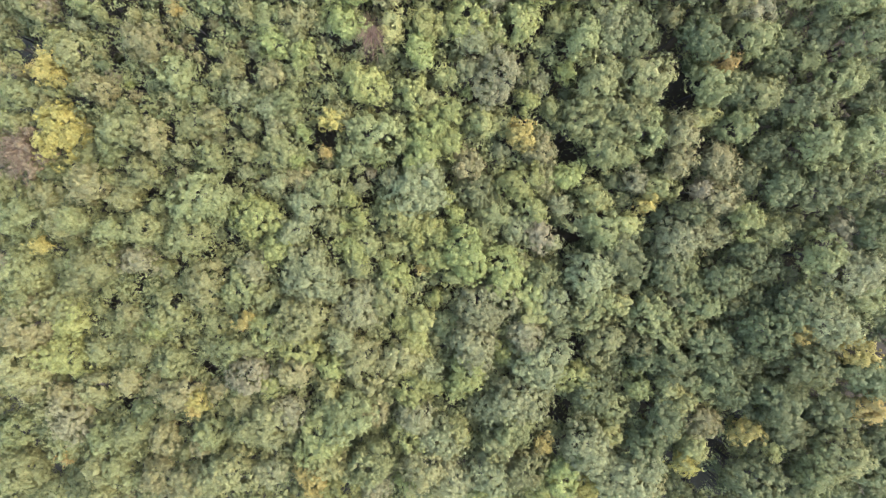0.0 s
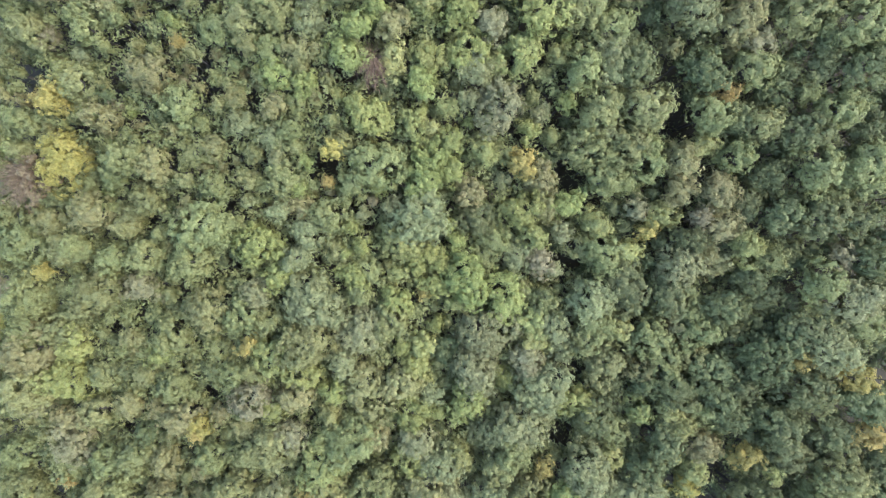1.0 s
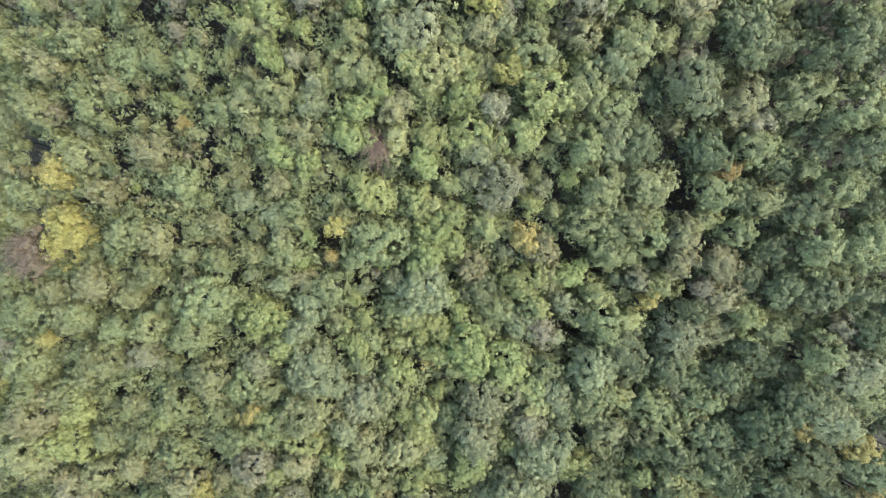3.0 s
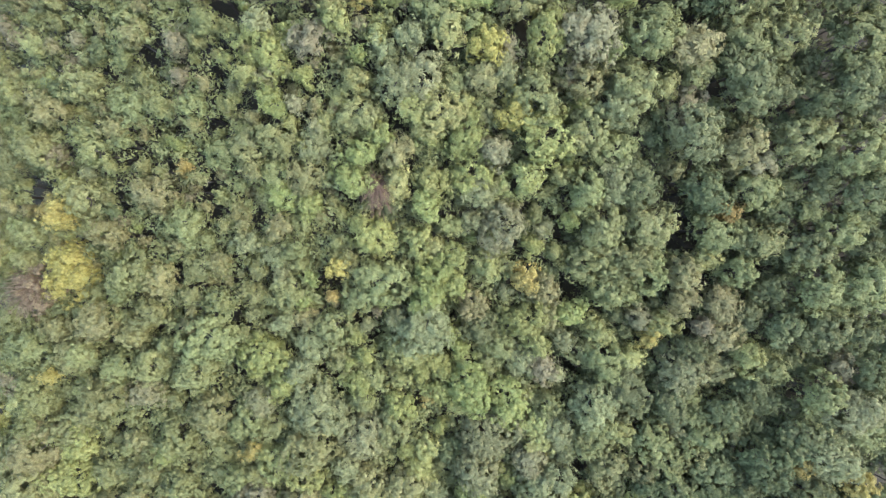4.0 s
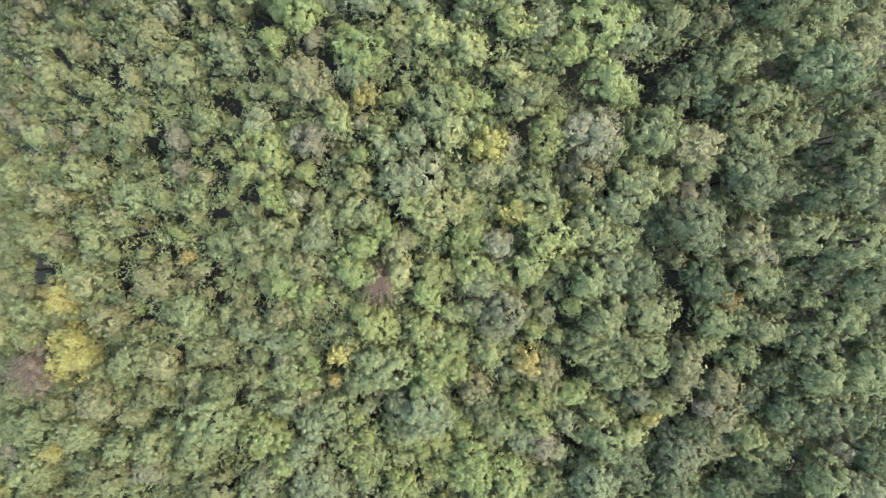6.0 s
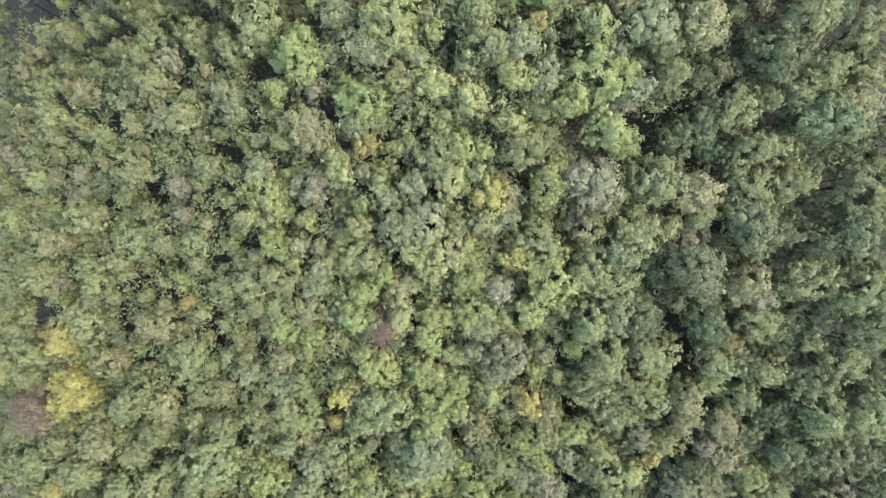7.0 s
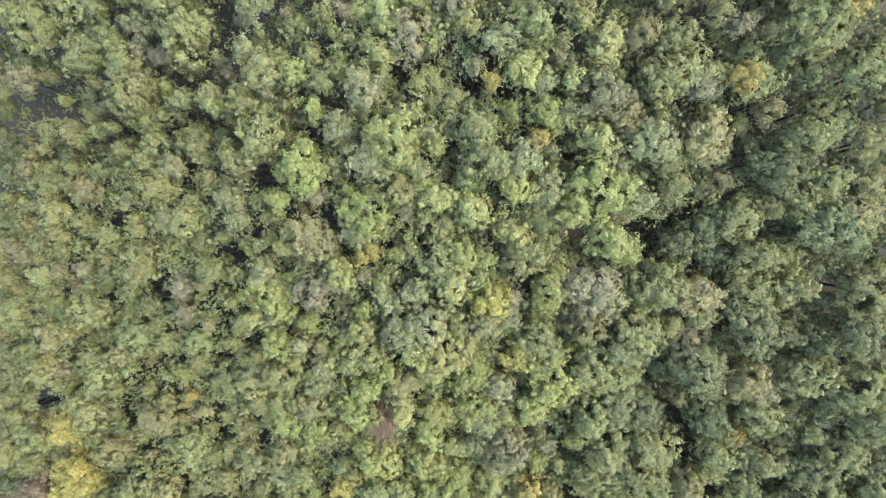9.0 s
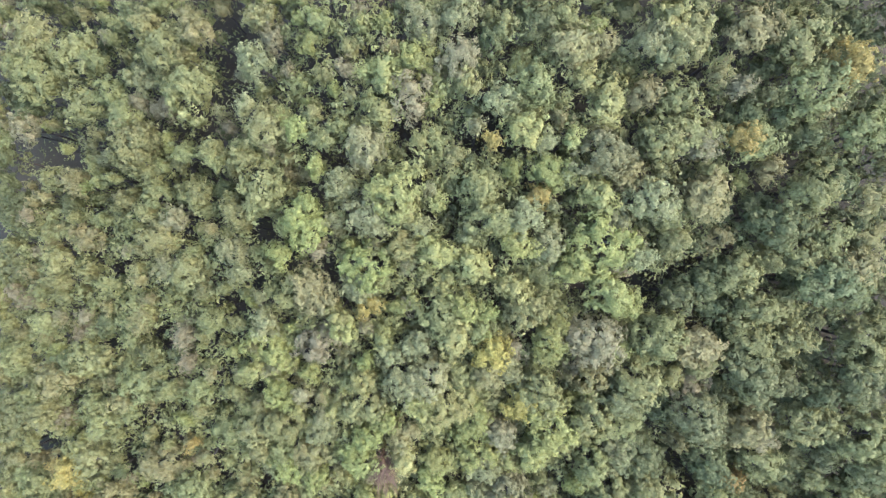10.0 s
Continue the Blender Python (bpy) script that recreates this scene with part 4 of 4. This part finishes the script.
def fill():
    """The rest of the wood: trees of mixed kinds wherever there is room."""
    kinds = ["green"] * 3 + ["bright"] + ["pale"] * 2 + ["olive"] * 3 + ["dark"] * 2 + ["lemon"] * 2 + ["russet"]
    for low, high, tight, tries in ((2.0, 3.0, 0.78, 4000), (1.4, 2.0, 0.68, 8000), (1.0, 1.4, 0.60, 16000)):
        for _ in range(tries):
            x, y, r = pick.uniform(-92, 92), pick.uniform(-56, 88), pick.uniform(low, high)
            if not in_view(x, y) or not free(x, y, r, tight):
                continue
            young, open_wood = x < -8 and y > 8, x < -18 and y > 60
            if open_wood and pick.random() < 0.1:
                continue
            kind = kinds[pick.randrange(len(kinds))]
            # extra dark leaves on both flanks: shading put into the leaf colour
            if (x > 22 and pick.random() < 0.3) or (x < -28 and pick.random() < 0.2):
                kind = "dark"
            if young:
                plant(kind, x, y, r, pick.uniform(-2.4, 0.0))
            elif r > 2.0:
                plant(kind, x, y, r, pick.uniform(-2.4, -0.8))
            else:
                # last value: all in the east and some elsewhere get shade as leaf colour
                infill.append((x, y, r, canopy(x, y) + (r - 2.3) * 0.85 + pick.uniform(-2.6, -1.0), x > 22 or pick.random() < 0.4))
                placed.append((x, y, r))


def young_growth():
    """The sunken young trees, too many to count, in one mesh: a crown on a thin stem each."""
    rng = np.random.default_rng(91)
    bases = [(q, crown_data(rng, q, TREE, 1.5, 0.37, 0.36)[0]) for q in (1.2, 1.7) for _ in range(4)]
    corner = np.arange(6) * 2 * np.pi / 5
    ring = np.stack([np.cos(corner), np.sin(corner), np.zeros(6)], 1)
    stem = []
    for i in range(5):
        foot, foot_next = ring[i] * 0.13, ring[i + 1] * 0.13
        head, head_next = ring[i] * 0.05 + (0, 0, TREE - 1.5), ring[i + 1] * 0.05 + (0, 0, TREE - 1.5)
        for p, out in ((foot, ring[i]), (foot_next, ring[i + 1]), (head_next, ring[i + 1]), (foot, ring[i]), (head_next, ring[i + 1]), (head, ring[i])):
            stem.append(np.concatenate([p, out]))
    stem = np.array(stem)
    rows, slots = [], []
    for n, (x, y, r, top, dark) in enumerate(infill):
        q, crown = bases[n % len(bases)]
        v = np.concatenate([crown, stem])
        turn, wide, z = rng.uniform(0, 2 * np.pi), 1.08 * r / q, ground_z(x, y) - 0.2
        c, d = math.cos(turn), math.sin(turn)
        out = np.empty_like(v)
        for k, scale in ((0, wide), (3, 1.0)):
            out[:, k] = (v[:, k] * c - v[:, k + 1] * d) * scale
            out[:, k + 1] = (v[:, k] * d + v[:, k + 1] * c) * scale
        out[:, 2], out[:, 5] = v[:, 2] * (top - z) / TREE, v[:, 5]
        out[:, :3] += (x, y, z)
        rows.append(out)
        # slot 1 holds the darker leaves that paint shade onto sunken crowns
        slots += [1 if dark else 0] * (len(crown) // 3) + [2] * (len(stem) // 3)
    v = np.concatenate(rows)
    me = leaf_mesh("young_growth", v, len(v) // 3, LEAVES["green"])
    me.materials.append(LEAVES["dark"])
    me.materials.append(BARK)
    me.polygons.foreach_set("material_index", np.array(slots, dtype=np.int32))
    tagged(new("young_growth", me), "slender young green trees in the wood's gaps, some coloured darker for shade", "young trees", kind="stuff")


def dead_tree(name, x, y, r, lean, tall, thick, twigs, seed, label, brown=False):
    """A bare dead tree: a stem that forks again and again into a broom of thin twigs, swept to one side."""
    rng = np.random.default_rng(seed)
    z = ground_z(x, y)
    tree = new(name)
    tree.location = (x, y, z - 0.2)
    top = canopy(x, y) + tall - z + 0.2
    lean = Vector((lean[0], lean[1], 0))
    tv, tf = [], []
    stem = [Vector((0, 0, 0)), Vector((0.1, 0, top * 0.35)), Vector((0, 0.1, top * 0.6)), lean * 0.12 + Vector((0, 0, top * 0.8)), lean * 0.3 + Vector((0, 0, top * 0.95))]
    tube(stem, [0.26, 0.2, 0.16, 0.11, 0.05], 7, tv, tf)
    wood = DRY_WOOD if brown else DEAD_WOOD
    mesh_object("trunk", tv, tf, wood, tree, True)
    for i in range(twigs):
        bv, bf = [], []
        a = stem[2].lerp(stem[4], rng.uniform(0, 1))
        g = rng.uniform(0, 2 * math.pi)
        reach = Vector((math.cos(g), math.sin(g), 0)) * r * rng.uniform(0.25, 0.85) + lean * rng.uniform(0.3, 1.0)
        b = Vector((reach.x, reach.y, top * rng.uniform(0.86, 1.0)))
        mid = a.lerp(b, 0.5) + Vector((rng.normal(0, 0.15), rng.normal(0, 0.15), rng.uniform(0.1, 0.5)))
        tube([a, mid, b], [thick, thick * 0.7, thick * 0.3], 4, bv, bf)
        for k in range(5):
            p = mid.lerp(b, rng.uniform(0.0, 0.9))
            d = (b - a).normalized() * rng.uniform(0.5, 1.2) + Vector(rng.normal(0, 0.28, 3))
            tube([p, p + d * 0.6, p + d * 1.1 + Vector((0, 0, -0.1))], [thick * 0.42, thick * 0.3, thick * 0.15], 3, bv, bf)
        mesh_object("branch", bv, bf, wood, tree, True)
    if brown:
        v, n, _ = crown_data(rng, r, top, 0.8, 0.36, 0.30)
        v = v + np.array([lean.x * 0.5, lean.y * 0.5, -0.2, 0, 0, 0])
        crown = new("withered_crown", leaf_mesh("withered_crown", v, n, LEAVES["withered"]))
        crown.parent = tree
    tagged(tree, label, "dead tree")
    placed.append((x + lean.x * 0.6, y + lean.y * 0.6, r * 0.85))
    return tree


dead_tree("dead_tree", -9.2, 29.2, 2.4, (0.5, -4.4), -0.2, 0.038, 120, 5, "bare grey-brown dead tree with a fan of thin branches")
dead_tree("withered_tree", -57.6, 15.2, 4.3, (-3.0, -2.8), 0.6, 0.045, 170, 6, "withered reddish-brown tree with drooping dead leaves", True)
fill()
young_growth()


def undergrowth():
    """Saplings and bushes on the floor between the trunks."""
    rng = np.random.default_rng(31)
    blades = []
    for _ in range(5200):
        x, y = rng.uniform(-92, 92), rng.uniform(-56, 90)
        if not in_view(x, y, 6.0) or any((x - a) ** 2 + (y - b) ** 2 < (q * 0.8) ** 2 for a, b, q in CLEARINGS):
            continue
        n, tall = 14, rng.uniform(0.6, 3.2)
        p = np.array([x, y, ground_z(x, y)]) + rng.normal(0, 1, (n, 3)) * np.array([0.75, 0.75, 0]) + np.array([0, 0, 1]) * rng.uniform(0.2, 1.0, (n, 1)) * tall
        normal = rng.normal(0, 0.5, (n, 3)) + np.array([0, 0, 1])
        normal /= np.linalg.norm(normal, axis=1)[:, None]
        side = np.cross(normal, rng.normal(size=(n, 3)))
        side /= np.linalg.norm(side, axis=1)[:, None]
        ahead = np.cross(side, normal)
        l = rng.uniform(0.35, 0.75, (n, 1))
        blades.append(np.stack([p - ahead * l * 0.5, p + side * l * 0.4, p + ahead * l * 0.5], 1))
    v = np.concatenate(blades).reshape(-1, 3)
    ob = new("undergrowth", leaf_mesh("undergrowth", v, len(v) // 3, LEAVES["green"]))
    tagged(ob, "dark green saplings and bushes on the shaded forest floor", "undergrowth", kind="stuff")


undergrowth()


def understorey():
    """Lower boughs and young crowns that close the wood between the tops."""
    rng = np.random.default_rng(32)
    blades = []
    for _ in range(15000):
        x, y = rng.uniform(-92, 92), rng.uniform(-56, 90)
        if not in_view(x, y, 4.0) or any((x - a) ** 2 + (y - b) ** 2 < (q + 0.7) ** 2 for a, b, q in CLEARINGS):
            continue
        sunk = 4.5 if x < -18 and y > 60 else 0.3 if x < -20 else 1.0 if x > 15 else 0.0
        n, size = 26, rng.uniform(0.8, 1.4)
        d = rng.normal(size=(n, 3)) + np.array([0, 0, 0.5])
        d /= np.linalg.norm(d, axis=1)[:, None]
        p = np.array([x, y, canopy(x, y) - rng.uniform(2.2, 5.0) - sunk]) + d * size * rng.uniform(0.6, 1.1, (n, 1)) * np.array([1, 1, 0.7])
        normal = d + rng.normal(0, 0.5, (n, 3)) + np.array([0, 0, 0.4])
        normal /= np.linalg.norm(normal, axis=1)[:, None]
        side = np.cross(normal, rng.normal(size=(n, 3)))
        side /= np.linalg.norm(side, axis=1)[:, None]
        ahead = np.cross(side, normal)
        l = rng.uniform(0.45, 0.82, (n, 1))
        blades.append(np.stack([p - ahead * l * 0.5 + side * l * 0.32, p + ahead * l * 0.5, p - ahead * l * 0.4 - side * l * 0.32], 1))
    v = np.concatenate(blades).reshape(-1, 3)
    ob = new("understorey", leaf_mesh("understorey", v, len(v) // 3, LEAVES["green"]))
    tagged(ob, "shaded green understorey of young crowns between the trees", "understorey", kind="stuff")


understorey()


def surrounding_wood():
    """The wood goes on beyond the slope that is looked at: one mesh of coarse crowns."""
    rng = np.random.default_rng(77)
    rows = []
    for _ in range(9000):
        x, y = rng.uniform(-110, 115), rng.uniform(-75, 110)
        if not in_view(x, y, 5.0) and in_view(x, y, 20.0) and not any((x - a) ** 2 + (y - b) ** 2 < 15 for a, b in rows):
            rows.append((x, y))
    blades = []
    for x, y in rows:
        r = rng.uniform(2.2, 3.4)
        v, n, _ = crown_data(rng, r, TREE, 1.0, 1.2, 0.085)
        v = v + np.array([x, y, ground_z(x, y) + rng.uniform(-0.8, 0.8), 0, 0, 0])
        blades.append(v)
    v = np.concatenate(blades)
    ob = new("surrounding_wood", leaf_mesh("surrounding_wood", v, len(v) // 3, LEAVES["green"]))
    tagged(ob, "dense green broadleaf wood that covers the rest of the hillside", "wood", kind="stuff")


surrounding_wood()
